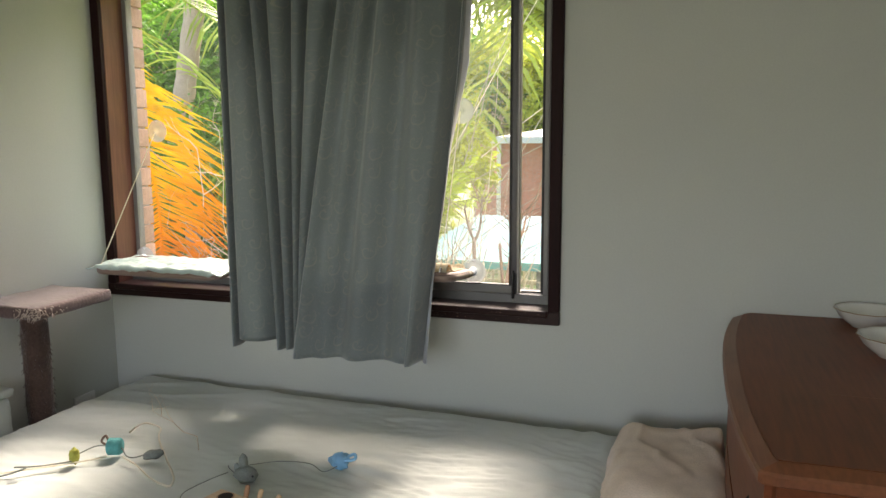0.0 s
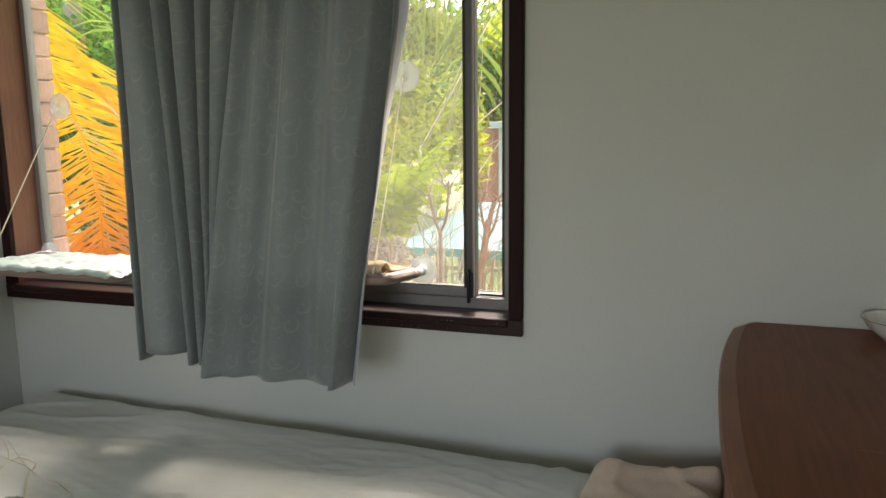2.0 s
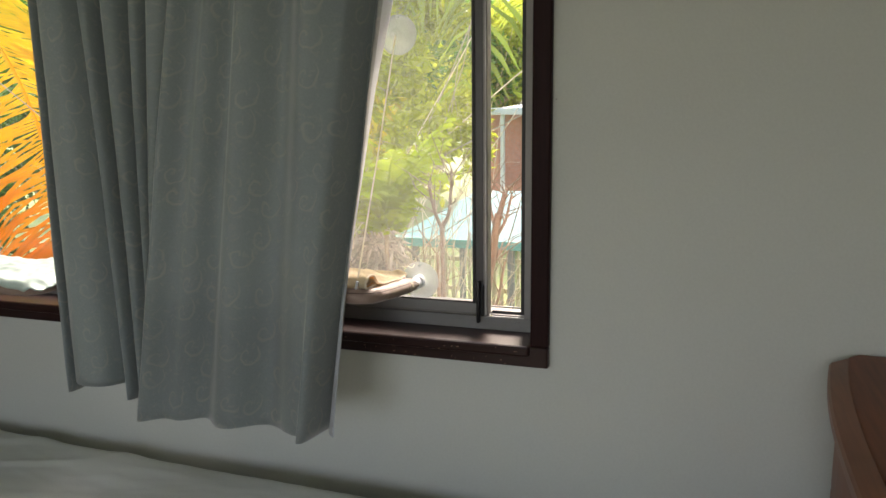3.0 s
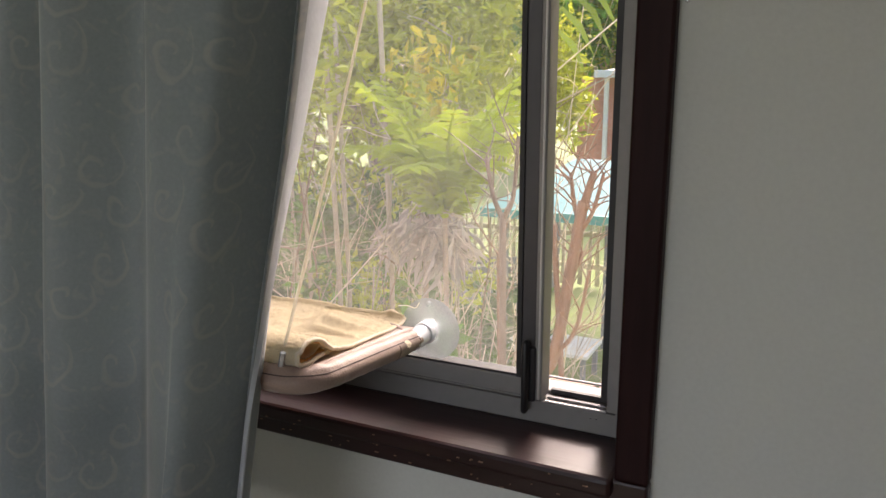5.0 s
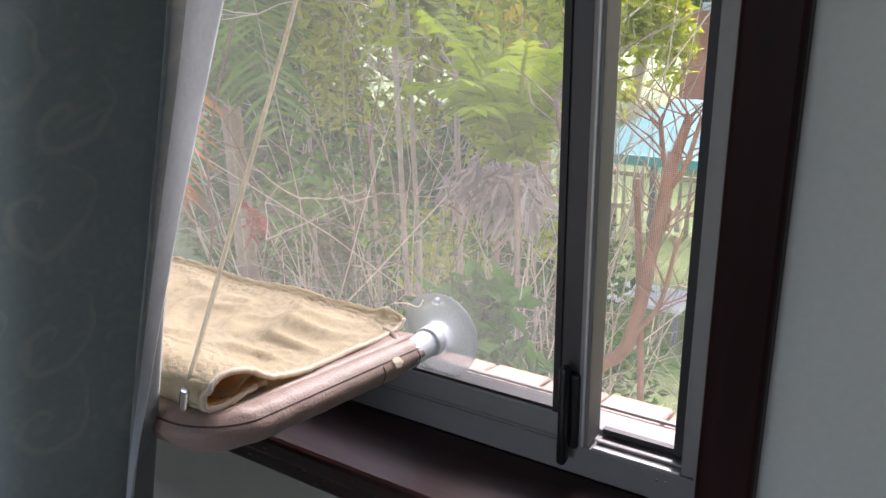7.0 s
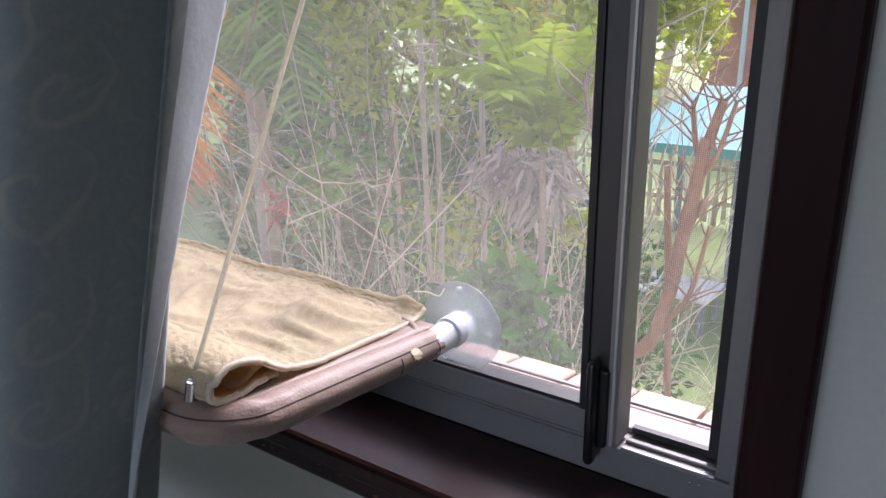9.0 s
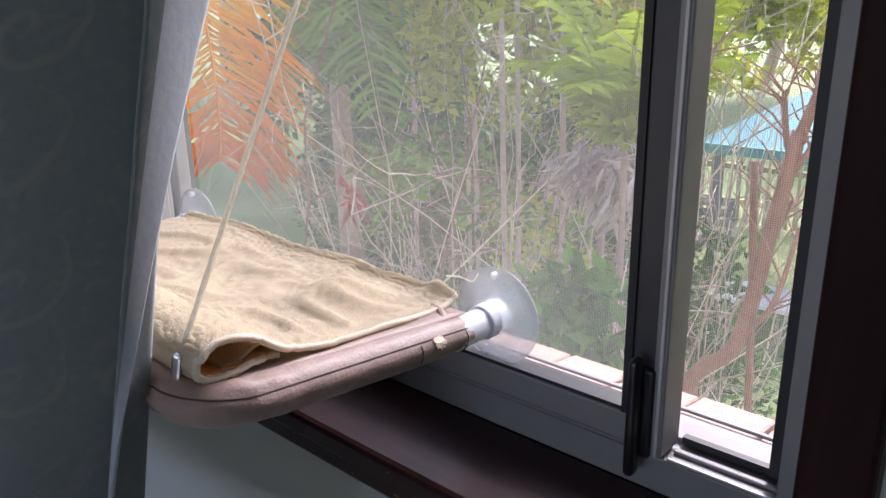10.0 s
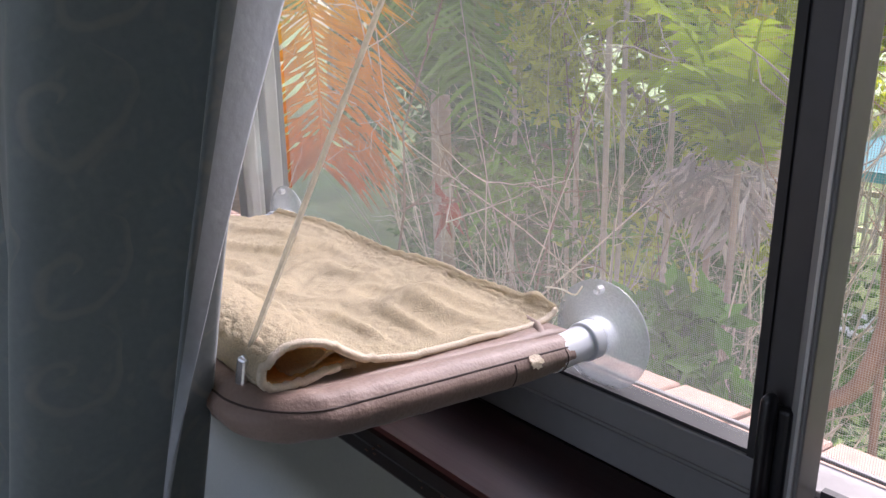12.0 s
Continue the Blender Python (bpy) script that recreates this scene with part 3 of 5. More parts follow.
for j in range(NV + 1):
    f = j / NV
    zm = 0.74 + 1.56 * f
    # the gathers open only in the upper half
    g = f * (0.55 + 0.45 * f)
    xs, ys = [], []
    for hem, rod_side, back, drop in PLEATS:
        l, r = (hem[q] + (rod_side[q] - hem[q]) * g for q in (0, 1))
        w = r - l
        deep = 3.172 if w < 0.13 else 3.155
        for q, y in ((0.0, deep), (0.10, 3.082), (0.36, 3.058), (0.76, 3.064), (0.97, deep - 0.02)):
            xs.append(l + w * q)
            ys.append(y + back * (1 if y < 3.1 else 0.3))
    for (hx, hy), (tx, ty) in PANEL:
        xs.append(hx + (tx - hx) * f)
        ys.append(hy + (ty - hy) * f)
    # rounded front fold, the crease behind it and the free edge turned to the light
    cx, cy = -1.1445 + 0.072 * (zm - 0.75), 2.966 + 0.150 * min(zm - 0.75, 1.0)
    ex, ey = float(np.interp(zm, EDGE_Z, EDGE_X)) - 0.004, float(np.interp(zm, EDGE_Z, EDGE_Y))
    b = min(1, max(0.15, (zm - 1.0) / 0.3))
    ex -= 0.008 * (1 - b)
    cx -= 0.004 * (1 - b)
    xs += [cx - 0.036, cx - 0.020, cx - 0.010, cx - 0.002, cx + 0.10 * (ex - cx) + 0.008 * b, cx + 0.35 * (ex - cx) + 0.008 * b, cx + 0.65 * (ex - cx) + 0.005 * b, ex]
    ys += [cy - 0.082, cy - 0.072, cy - 0.006, cy + 0.036, cy + 0.002, cy + 0.35 * (ey - cy), cy + 0.65 * (ey - cy), ey]
    n = len(xs)
    ks = np.linspace(0, n - 1, NU + 1)
    row = [np.convolve(np.pad(np.interp(ks, range(n), a), 9, mode="reflect", reflect_type="odd"), soft, "valid") for a in (xs, ys)]
    broad = [np.convolve(np.pad(a, 15, mode="reflect", reflect_type="odd"), wide, "valid") for a in row]
    drops = np.convolve(np.pad(np.interp(ks, range(n), DROP), 9, mode="edge"), soft, "valid")
    if j == 0:
        run = np.concatenate(([0.0], np.cumsum(np.hypot(np.diff(row[0]), np.diff(row[1])))))
    for i in range(NU + 1):
        z0 = float(drops[i])
        z = z0 + (2.30 - z0) * f
        k = min(1, max(0, (ks[i] - N0 - 2) / 1.2)) * min(1, max(0, (N1 - 0.5 - ks[i]) / 1.2))
        x, y = (float(row[q][i] * (1 - k) + broad[q][i] * k) for q in (0, 1))
        y += (1 - f * 0.5) * (0.004 * noise.noise((x * 14, z * 2.2, 3)) + 0.0015 * noise.noise((x * 40, z * 9, 7)))
        verts.append((x, y, z + 0.004 * noise.noise((x * 9, 0, 1)) * (j == 0)))
        uvs.append((float(run[i]), z))
for j in range(NV):
    for i in range(NU):
        a = j * (NU + 1) + i
        faces.append((a, a + 1, a + NU + 2, a + NU + 1))
curtain = raw("curtain", verts, faces, CLOTH, smooth=True)
layer = curtain.data.uv_layers.new(name="cloth")
for lp in curtain.data.loops:
    layer.data[lp.index].uv = uvs[lp.vertex_index]
# paler cloth along the free edge, window light put into its colour
curtain.data.materials.append(EDGELIT)
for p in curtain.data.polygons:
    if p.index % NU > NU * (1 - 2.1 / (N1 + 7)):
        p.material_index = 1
thick = curtain.modifiers.new("thickness", "SOLIDIFY")
thick.thickness, thick.offset = 0.0028, 0
tagged(curtain, "grey-green velvet curtain with woven scrolls, drawn together", "curtain")


# ---- window perches ----
def suction_cup(parent, x, y, z, r=0.048, stem=0.03):
    """A clear cup flat on the glass with a knob."""
    cup = part("suction_cup", moved(lathe([(r, 0), (r, 0.0015), (r * 0.8, 0.005), (r * 0.45, 0.012), (0.012, 0.016), (0.011, 0.020)], 40), pose(x, y, z, 90)), CUP, parent, "milky clear rubber suction cup", True)
    cup.visible_shadow = False
    part("nub", moved(lathe([(0.004, 0), (0.004, 0.006), (0.002, 0.008)], 10), pose(x, y - 0.004, z + r * 0.86, 90)), CUP, cup)
    return cup


def perch(label, x0, x1, yf, zf, zb, cover):
    """A cloth-covered tube frame held to the glass by suction cups and two cords."""
    cx, cy = (x0 + x1) / 2, yf + 0.14
    top = empty("window_perch", label, "cat perch", "window perches", (cx, cy, zf))
    inv = Matrix.Translation((-cx, -cy, -zf))
    yb, r, c = 3.306, 0.0165, 0.042

    def level(y):
        return zf + (zb - zf) * max(0.0, y - yf) / (yb - yf)

    # round the three free sides, from one end at the glass to the other
    plan = [(x1, yb - (yb - yf - c) * k / 40) for k in range(40)]
    plan += [(x1 - c + c * math.cos(a), yf + c - c * math.sin(a)) for a in (math.pi / 2 * k / 14 for k in range(14))]
    plan += [(x1 - c - (x1 - x0 - 2 * c) * k / 70, yf) for k in range(70)]
    plan += [(x0 + c - c * math.sin(a), yf + c - c * math.cos(a)) for a in (math.pi / 2 * k / 14 for k in range(14))]
    plan += [(x0, yf + c + (yb - yf - c) * k / 40) for k in range(41)]
    length = [0.0]
    for a, b in zip(plan, plan[1:]):
        length.append(length[-1] + math.hypot(b[0] - a[0], b[1] - a[1]))

    def skin(i, a, lift=0.0):
        """A point of the padded sleeve: station, angle up from the outside, height over the cloth."""
        p, q = plan[max(0, i - 1)], plan[min(len(plan) - 1, i + 1)]
        t = Vector((q[0] - p[0], q[1] - p[1], 0)).normalized()
        out = Vector((-t.y, t.x, 0))
        out = out if out.dot(Vector((plan[i][0] - cx, plan[i][1] - 3.30, 0))) > 0 else -out
        u = length[i]
        bend = math.exp(-(((u - 0.235) / 0.05) ** 2)) + math.exp(-(((u - length[-1] + 0.235) / 0.05) ** 2))
        end = math.exp(-((min(u, length[-1] - u) / 0.03) ** 2))
        rad = r * (1 + 0.05 * noise.noise((u * 9, a * 0.8, x0)) + (0.03 + 0.12 * bend + 0.10 * end) * noise.noise((u * 75, a * 1.3, x0 + 3)))
        rad *= 1 - 0.07 * math.exp(-(((a - 0.62) / 0.16) ** 2)) + 0.06 * math.exp(-(((a - 0.2) / 0.5) ** 2))
        rad *= 1 - 0.12 * end
        x, y = plan[i]
        return Vector((x, y, level(y))) + (rad + lift) * (math.cos(a) * out + math.sin(a) * Vector((0, 0, 1)))

    sides = 26
    verts = [skin(i, 2 * math.pi * k / sides) for i in range(len(plan)) for k in range(sides)]
    faces = []
    for i in range(len(plan) - 1):
        for k in range(sides):
            a, b = i * sides + k, i * sides + (k + 1) % sides
            faces.append((a, b, b + sides, a + sides))
    raw("frame_cover", [inv @ v for v in verts], faces, cover, top, "wrinkled cloth sleeve with a stitched seam", True)
    part("seam", moved(tube([skin(i, 0.62, 0.0002) for i in range(1, len(plan) - 1)], 0.0009, 5), inv), SEAM, top, "dark stitched seam", True)
    for i, lo, hi in ((2, -0.9, 0.6), (13, -1.1, 0.45), (len(plan) - 14, -1.1, 0.45)):
        part("stitching", moved(tube([skin(i, lo + (hi - lo) * k / 14, 0.0001) for k in range(15)], 0.00045, 4), inv), SEAM, top, "", True)
    # mat stretched between the tubes
    verts, faces = [], []
    for j in range(25):
        for i in range(41):
            u, v = i / 40, j / 24
            y = yf + (yb + 0.014 - yf) * v
            z = level(y) + 0.0145 - 0.010 * math.sin(math.pi * u) * math.sin(math.pi * v) + 0.002 * noise.noise((u * 9, v * 6, x0))
            verts.append(Vector((x0 + 0.004 + (x1 - x0 - 0.008) * u, y, z - 0.006 * max(0, 1 - v * 12))))
    for j in range(24):
        for i in range(40):
            a = j * 41 + i
            faces.append((a, a + 1, a + 42, a + 41))
    mat = raw("mat", [inv @ v for v in verts], faces, cover, top, "", True)
    th = mat.modifiers.new("thickness", "SOLIDIFY")
    th.thickness = 0.005
    # pleats at the glass
    for x, s in ((x1, -1), (x0, 1)):
        bend = [(x - s * 0.001, yb - 0.03, zb + 0.012), (x + s * 0.02, yb - 0.006, zb + 0.014), (x + s * 0.07, yb + 0.012, zb + 0.014)]
        part("corner_fold", moved(tube(spline(bend, 12), [0.0015 + 0.0030 * math.sin(math.pi * k / 12) for k in range(13)], 8), inv), cover, top, "", True)
        part("neck", moved(lathe([(0.0143, -0.014), (0.0143, -0.013), (0.0143, 0.0235), (0.0143, 0.0245), (0.0160, 0.0247), (0.0166, 0.0255), (0.0168, 0.0265), (0.0168, 0.0275), (0.0168, 0.0480), (0.0168, 0.0490), (0.0160, 0.050)], 28), inv @ pose(x, yb, zb, -90)), PVC, top, "white plastic tube end", True)
        cup = suction_cup(top, x, 3.3572, zb)
        cup.matrix_local = inv
    return top, inv, skin


CUP_R, CUP_L = (-1.122, 3.357, 1.655), (-2.52, 3.398, 1.59)
right_perch, rinv, right_skin = perch("taupe nylon window perch on suction cups with cords", -1.60, -1.075, 3.050, 1.078, 1.050, TAUPE)
cup = suction_cup(right_perch, *CUP_R)
cup.matrix_local = rinv
cord = part("cord", moved(tube([(-1.122, 3.340, 1.655), (-1.115, 3.20, 1.378), (-1.108, 3.052, 1.110)], 0.0020, 6), rinv), CORD, right_perch, "thin cream cord")
part("clip", moved(box(-0.004, 0.004, -0.004, 0.004, -0.011, 0.011, 0.002), rinv @ pose(-1.108, 3.050, 1.102, 0, 12, 20)), METAL, right_perch, "small steel clip")
left_perch, linv, left_skin = perch("window perch covered with crumpled mint satin", -2.59, -2.030, 3.06, 1.030, 1.035, TAUPE)
cup = suction_cup(left_perch, CUP_L[0], 3.3965, CUP_L[2])
cup.matrix_local = linv
part("cord", moved(tube([(-2.52, 3.385, 1.59), (-2.575, 3.07, 1.05)], 0.0022, 6), linv), CORD, left_perch, "thin cream cord")

# torn white patch on the sleeve
verts, faces, n = [right_skin(9, 0.35, 0.0006)], [], 22
for k in range(n):
    a = 2 * math.pi * k / n
    q = 1 + 0.6 * noise.noise((math.cos(a) * 2.5, math.sin(a) * 2.5, 4))
    u = 9 + 1.2 * q * math.cos(a)
    i = int(u)
    ang = 0.35 + 0.33 * q * math.sin(a)
    verts.append(right_skin(i, ang, 0.0004).lerp(right_skin(i + 1, ang, 0.0004), u - i))
patch = raw("torn_patch", [rinv @ v for v in verts], [(0, k + 1, (k + 1) % n + 1) for k in range(n)], HEMCLOTH, right_perch, "frayed white torn patch")
th = patch.modifiers.new("thickness", "SOLIDIFY")
th.thickness = 0.0006

# crumpled satin on the left perch
verts, faces = [], []
for j in range(41):
    for i in range(81):
        u, v = i / 80, j / 40
        x, y = -2.625 + 0.625 * u, 3.038 + 0.29 * v
        edge = min(u, 1 - u, v) * 12
        z = 1.050 + 0.012 * noise.noise((u * 7, v * 4, 2)) + 0.005 * noise.noise((u * 19, v * 9, 9)) + 0.008 * abs(noise.noise((u * 15 + v * 9, v * 7, 4)))
        z -= 0.012 * max(0, 1 - edge * 2)
        verts.append((x + 0.006 * noise.noise((v * 20, 1, 1)), y + 0.010 * noise.noise((u * 17, 3, 5)) * (1 - v), z))
for j in range(40):
    for i in range(80):
        a = j * 81 + i
        faces.append((a, a + 1, a + 82, a + 81))
satin = raw("satin_cover", verts, faces, SATIN, smooth=True)
th = satin.modifiers.new("thickness", "SOLIDIFY")
th.thickness = 0.003
tagged(satin, "crumpled pale mint satin cloth lying on a window perch", "cloth")

# towel on the right perch: one long cloth whose front is folded under
TOWEL_PROFILE = spline([(0, 3.334, 1.072), (0, 3.318, 1.065), (0, 3.285, 1.067), (0, 3.24, 1.0735), (0, 3.19, 1.0795), (0, 3.150, 1.086), (0, 3.122, 1.096), (0, 3.096, 1.114), (0, 3.074, 1.121), (0, 3.057, 1.115), (0, 3.0515, 1.103), (0, 3.059, 1.0945), (0, 3.080, 1.0925), (0, 3.100, 1.0930), (0, 3.122, 1.0915)], 170)
TN = 180


def towel_point(i, k, lift=0.0):
    """Station along the profile, column from far to near, height over the cloth."""
    p, u = TOWEL_PROFILE[i], k / TN
    q = TOWEL_PROFILE[min(i + 1, 170)] - TOWEL_PROFILE[max(i - 1, 0)]
    v = (p.y - 3.055) / 0.28
    under = i > 112
    x1 = -1.086 - 0.020 * v - (0.004 if under else 0.0)
    x = -1.58 + (x1 + 1.58) * u + 0.005 * noise.noise((i * 0.05, 4, 2)) * u
    y, z = p.y, p.z
    if not under:
        front = max(0.0, 1 - abs(i - 96) / 34)
        fold = noise.noise((u * 5.5 + v * 2, v * 5 - u * 3, 12))
        z += 0.007 * max(0, 1 - abs(fold) * 3.5) * (1 - front) * min(1, max(0.2, (1.05 - v) * 2.5)) * min(1, (1 - u) * 14)
        z += 0.016 * math.exp(-((u - 0.84) / 0.06) ** 2 - ((v - 0.72) / 0.13) ** 2)
        z += 0.004 * math.exp(-((u - 0.66) / 0.07) ** 2 - ((v - 0.93) / 0.10) ** 2) + 0.007 * math.exp(-((u - 0.955) / 0.025) ** 2 - ((v - 0.98) / 0.05) ** 2)
        z += 0.009 * math.exp(-((u - 0.25) / 0.16) ** 2 - ((v - 0.85) / 0.2) ** 2)
        z -= 0.010 * math.exp(-((u - 0.50) / 0.2) ** 2 - ((v - 0.5) / 0.25) ** 2)
        y += 0.006 * noise.noise((u * 5, 8, 3)) * (1 - u * 0.6)
    else:
        z += 0.0035 * noise.noise((u * 22, i * 0.05, 5)) * (i - 112) / 58
    z += 0.004 * noise.noise((u * 6, 1, 9)) * (1 - u) + 0.0017 * noise.noise((u * 85, i * 0.42, 1)) + 0.0010 * noise.noise((u * 150, i * 0.8, 4))
    side = Vector((0, q.z, -q.y)).normalized()
    return Vector((x, y, z)) + side * lift


def towel_sheet(name, stations, k0, material, label, thickness, lift=0.0):
    cols = range(k0, TN + 1)
    verts = [towel_point(i, k, lift) for i in stations for k in cols]
    w, faces = len(cols), []
    for j in range(len(stations) - 1):
        for c in range(w - 1):
            a = j * w + c
            faces.append((a, a + 1, a + w + 1, a + w))
    ob = raw(name, verts, faces, material, towel, label, True)
    th = ob.modifiers.new("thickness", "SOLIDIFY")
    th.thickness, th.offset = thickness, 0
    return ob


towel = empty("towel", "rumpled cream towel folded under on the window perch", "towel")
towel_sheet("cloth", range(0, 171), 0, TOWEL, "", 0.0048)
# thin added sheet whose apricot colour paints light glowing through the fold
towel_sheet("inner_lining", range(84, 166), 90, TOWELIN, "inside of the fold, its light glow put into apricot colour", 0.0012, -0.0034)
# hem bead along the near edge
part("hem", tube([towel_point(i, TN) + Vector((0.0012, 0, 0)) for i in range(2, 164, 2)], 0.0029, 8), HEMCLOTH, towel, "pale woven hem", True)
# loose layers inside the fold
for base, amp, seed in ((1.1030, 0.0045, 1), (1.0975, 0.0015, 2)):
    verts, faces = [], []
    for j in range(31):
        for k in range(41):
            v, u = j / 30, k / 40
            y = 3.074 + 0.048 * v + 0.004 * noise.noise((u * 8, seed, 2))
            z = base - 0.003 * v + amp * math.sin(5.5 * v + seed * 2 + 2 * u)
            verts.append((-1.24 + (0.152 - 0.006 * seed) * u, y, z))
    for j in range(30):
        for k in range(40):
            a = j * 41 + k
            faces.append((a, a + 1, a + 42, a + 41))
    ob = raw("inner_fold", verts, faces, TOWEL, towel, "", True)
    th = ob.modifiers.new("thickness", "SOLIDIFY")
    th.thickness = 0.0028
bm = bmesh.new()
tube_into(bm, spline([(-1.112, 3.326, 1.090), (-1.100, 3.332, 1.090), (-1.090, 3.338, 1.086), (-1.085, 3.341, 1.094)], 12), 0.0008, 5)
part("thread", bm, CORD, towel, "loose thread")

# ---- bed ----
BX0, BX1, BY0, BY1, BZ = -2.53, -0.492, 2.06, 3.190, 0.553
bed = empty("bed", "single bed with a rumpled pale grey-green sheet", "bed", at=((BX0 + BX1) / 2, (BY0 + BY1) / 2, 0))
binv = Matrix.Translation((-(BX0 + BX1) / 2, -(BY0 + BY1) / 2, 0))
part("base", moved(box(BX0 + 0.04, BX1 - 0.04, BY0 + 0.03, BY1 - 0.04, 0.10, 0.34, 0.01), binv), BEIGE, bed, "beige cloth-covered bed base")
for x in (BX0 + 0.12, BX1 - 0.12):
    for y in (BY0 + 0.12, BY1 - 0.12):
        part("leg", moved(box(x - 0.03, x + 0.03, y - 0.03, y + 0.03, 0.0, 0.11, 0.005), binv), DARKWOOD, bed)
NX, NY, R = 260, 170, 0.055
verts, faces = [], []
for j in range(NY + 1):
    for i in range(NX + 1):
        # the sheet runs over the rounded edge and down the side
        a, b = (i / NX) * 2 - 1, (j / NY) * 2 - 1
        hx_, hy_ = (BX1 - BX0) / 2, (BY1 - BY0) / 2
        ex, ey = abs(a) * (hx_ + 0.20), abs(b) * (hy_ + 0.20)

        def over(e, h):
            if e < h - R:
                return e, 0.0
            t = (e - h + R) / R
            if t < math.pi / 2:
                return h - R + R * math.sin(t), R - R * math.cos(t)
            return h, R + (t - math.pi / 2) * R
        px, dx = over(ex, hx_)
        py, dy = over(ey, hy_)
        x, y = math.copysign(px, a), math.copysign(py, b)
        z = BZ - max(dx, dy)
        X, Y = x + (BX0 + BX1) / 2, y + (BY0 + BY1) / 2
        w = 1 if dx + dy < 0.03 else 0.3
        crease = noise.noise((X * 2.2 + Y * 1.0, Y * 7.5 - X * 1.2, 1))
        z += w * (0.0035 * noise.noise((X * 2.6, Y * 2.6, 5)) + 0.007 * max(0, 1 - abs(crease) * 4.0) * max(0, noise.noise((X * 1.5, Y * 1.8, 8)) + 0.45) + 0.0016 * noise.noise((X * 14, Y * 22, 2)))
        # fine pulled creases towards the ends and the near side
        for q, (fx, fy, sk) in enumerate(((3.0, 24.0, 6.0), (5.0, 34.0, -9.0))):
            fold = noise.noise((X * fx + Y * 2, Y * fy + X * sk, 20 + q))
            z += w * (0.0035 + 0.0045 * min(1, max(0, (X + 1.7) / 0.6))) * max(0, 1 - abs(fold) * 4.0) * min(1, max(0.15, (BY1 - Y) / 0.35)) * max(0, noise.noise((X * 2.1, Y * 2.7, 30 + q)) + 0.38)
        near_end = max(0, 1 - abs(X - BX1 + 0.12) / 0.3)
        z += w * near_end * 0.014 * noise.noise((X * 16, Y * 9, 4))
        verts.append((x, y, max(z, 0.30)))
for j in range(NY):
    for i in range(NX):
        a = j * (NX + 1) + i
        faces.append((a, a + 1, a + NX + 2, a + NX + 1))
raw("mattress", verts, faces, SHEET, bed, "mattress under a creased pale sheet", True)


bed.rotation_euler = (0, 0, radians(-2))


def sheet_z(x, y):
    return BZ + 0.012


# ---- toys on the bed ----
def string_thing(name, label, pts, r, material, category="cord"):
    p = spline([(x, y, sheet_z(x, y) + dz) for x, y, dz in pts], 60)
    return tagged(part(name, tube(p, r, 6), material, None, "", True), label, category)


def blob(rx, ry, rz, rough, seed, sub=3):
    bm = bmesh.new()
    bmesh.ops.create_icosphere(bm, subdivisions=sub, radius=1)
    for v in bm.verts:
        v.co *= 1 + rough * noise.noise(v.co * 2.2 + Vector((seed, 0, 0)))
        v.co = Vector((v.co.x * rx, v.co.y * ry, v.co.z * rz))
    return bm


def toy(name, label, at, pieces):
    top = empty(name, label, "cat toy", "cat toys", at)
    for pname, bm, material, text in pieces:
        part(pname, bm, material, top, text, True)
    return top


ZT = BZ + 0.010
bmt = lathe([(0.020, -0.022), (0.027, -0.018), (0.027, 0.016), (0.022, 0.022)], 20)
toy("rattle_toy", "teal felt roll toy with brown ties on the bed", (-2.006, 2.454, ZT + 0.026), [
    ("roll", moved(bmt, pose(0, 0, 0, 0, 90, 20)), TEAL, ""),
    ("tie", tube(spline([(-0.03, 0.01, 0.0), (-0.05, 0.02, 0.022), (-0.062, 0.012, 0.004), (-0.045, 0.025, -0.015)], 20), 0.004, 6), BROWNWAND, "brown tie"),
    ("patch", blob(0.012, 0.02, 0.006, 0.2, 4), LIME, "olive patch")])
toy("lime_toy", "small lime green felt toy on the bed", (-2.082, 2.364, ZT + 0.022), [
    ("body", blob(0.016, 0.014, 0.024, 0.35, 2), LIME, ""), ("ear", blob(0.006, 0.006, 0.012, 0.3, 5), TEAL, "")])
toy("grey_toy", "small dark grey felt roll on a string", (-1.866, 2.461, ZT + 0.014), [
    ("body", moved(blob(0.032, 0.016, 0.015, 0.3, 7), pose(0, 0, 0, 0, -10, 25)), GREYFELT, "")])
mouse = toy("plush_mouse", "grey plush mouse toy with black whiskers on the bed", (-1.502, 2.412, ZT + 0.020), [
    ("body", blob(0.045, 0.032, 0.030, 0.2, 3), GREYFELT, ""),
    ("head", moved(blob(0.016, 0.016, 0.030, 0.2, 9), pose(-0.010, 0.006, 0.042)), GREYFELT, ""),
    ("ear", moved(blob(0.013, 0.005, 0.016, 0.2, 6), pose(-0.032, 0, 0.022)), GREYFELT, ""),
    ("eye", moved(blob(0.004, 0.004, 0.004, 0, 1), pose(0.040, -0.018, 0.006)), BLACK, "black bead eye"),
    ("whisker", tube(spline([(-0.03, -0.01, 0.0), (-0.06, -0.004, 0.016), (-0.068, 0.0, 0.024)], 10), 0.0014, 5), BLACK, "black cord")])
mouse.scale = (0.84, 0.84, 0.84)
bm = blob(0.030, 0.026, 0.026, 0.45, 11)
bm2 = tube(spline([(0.02, 0.0, 0.012), (0.045, 0.006, 0.024), (0.05, 0.0, 0.012), (0.02, -0.01, 0.004)], 16), 0.005, 6)
toy("crinkle_ball", "crumpled blue film ball toy on a string", (-1.277, 2.579, ZT + 0.022), [("ball", bm, BLUEFOIL, ""), ("tail", bm2, BLUEFOIL, "")])
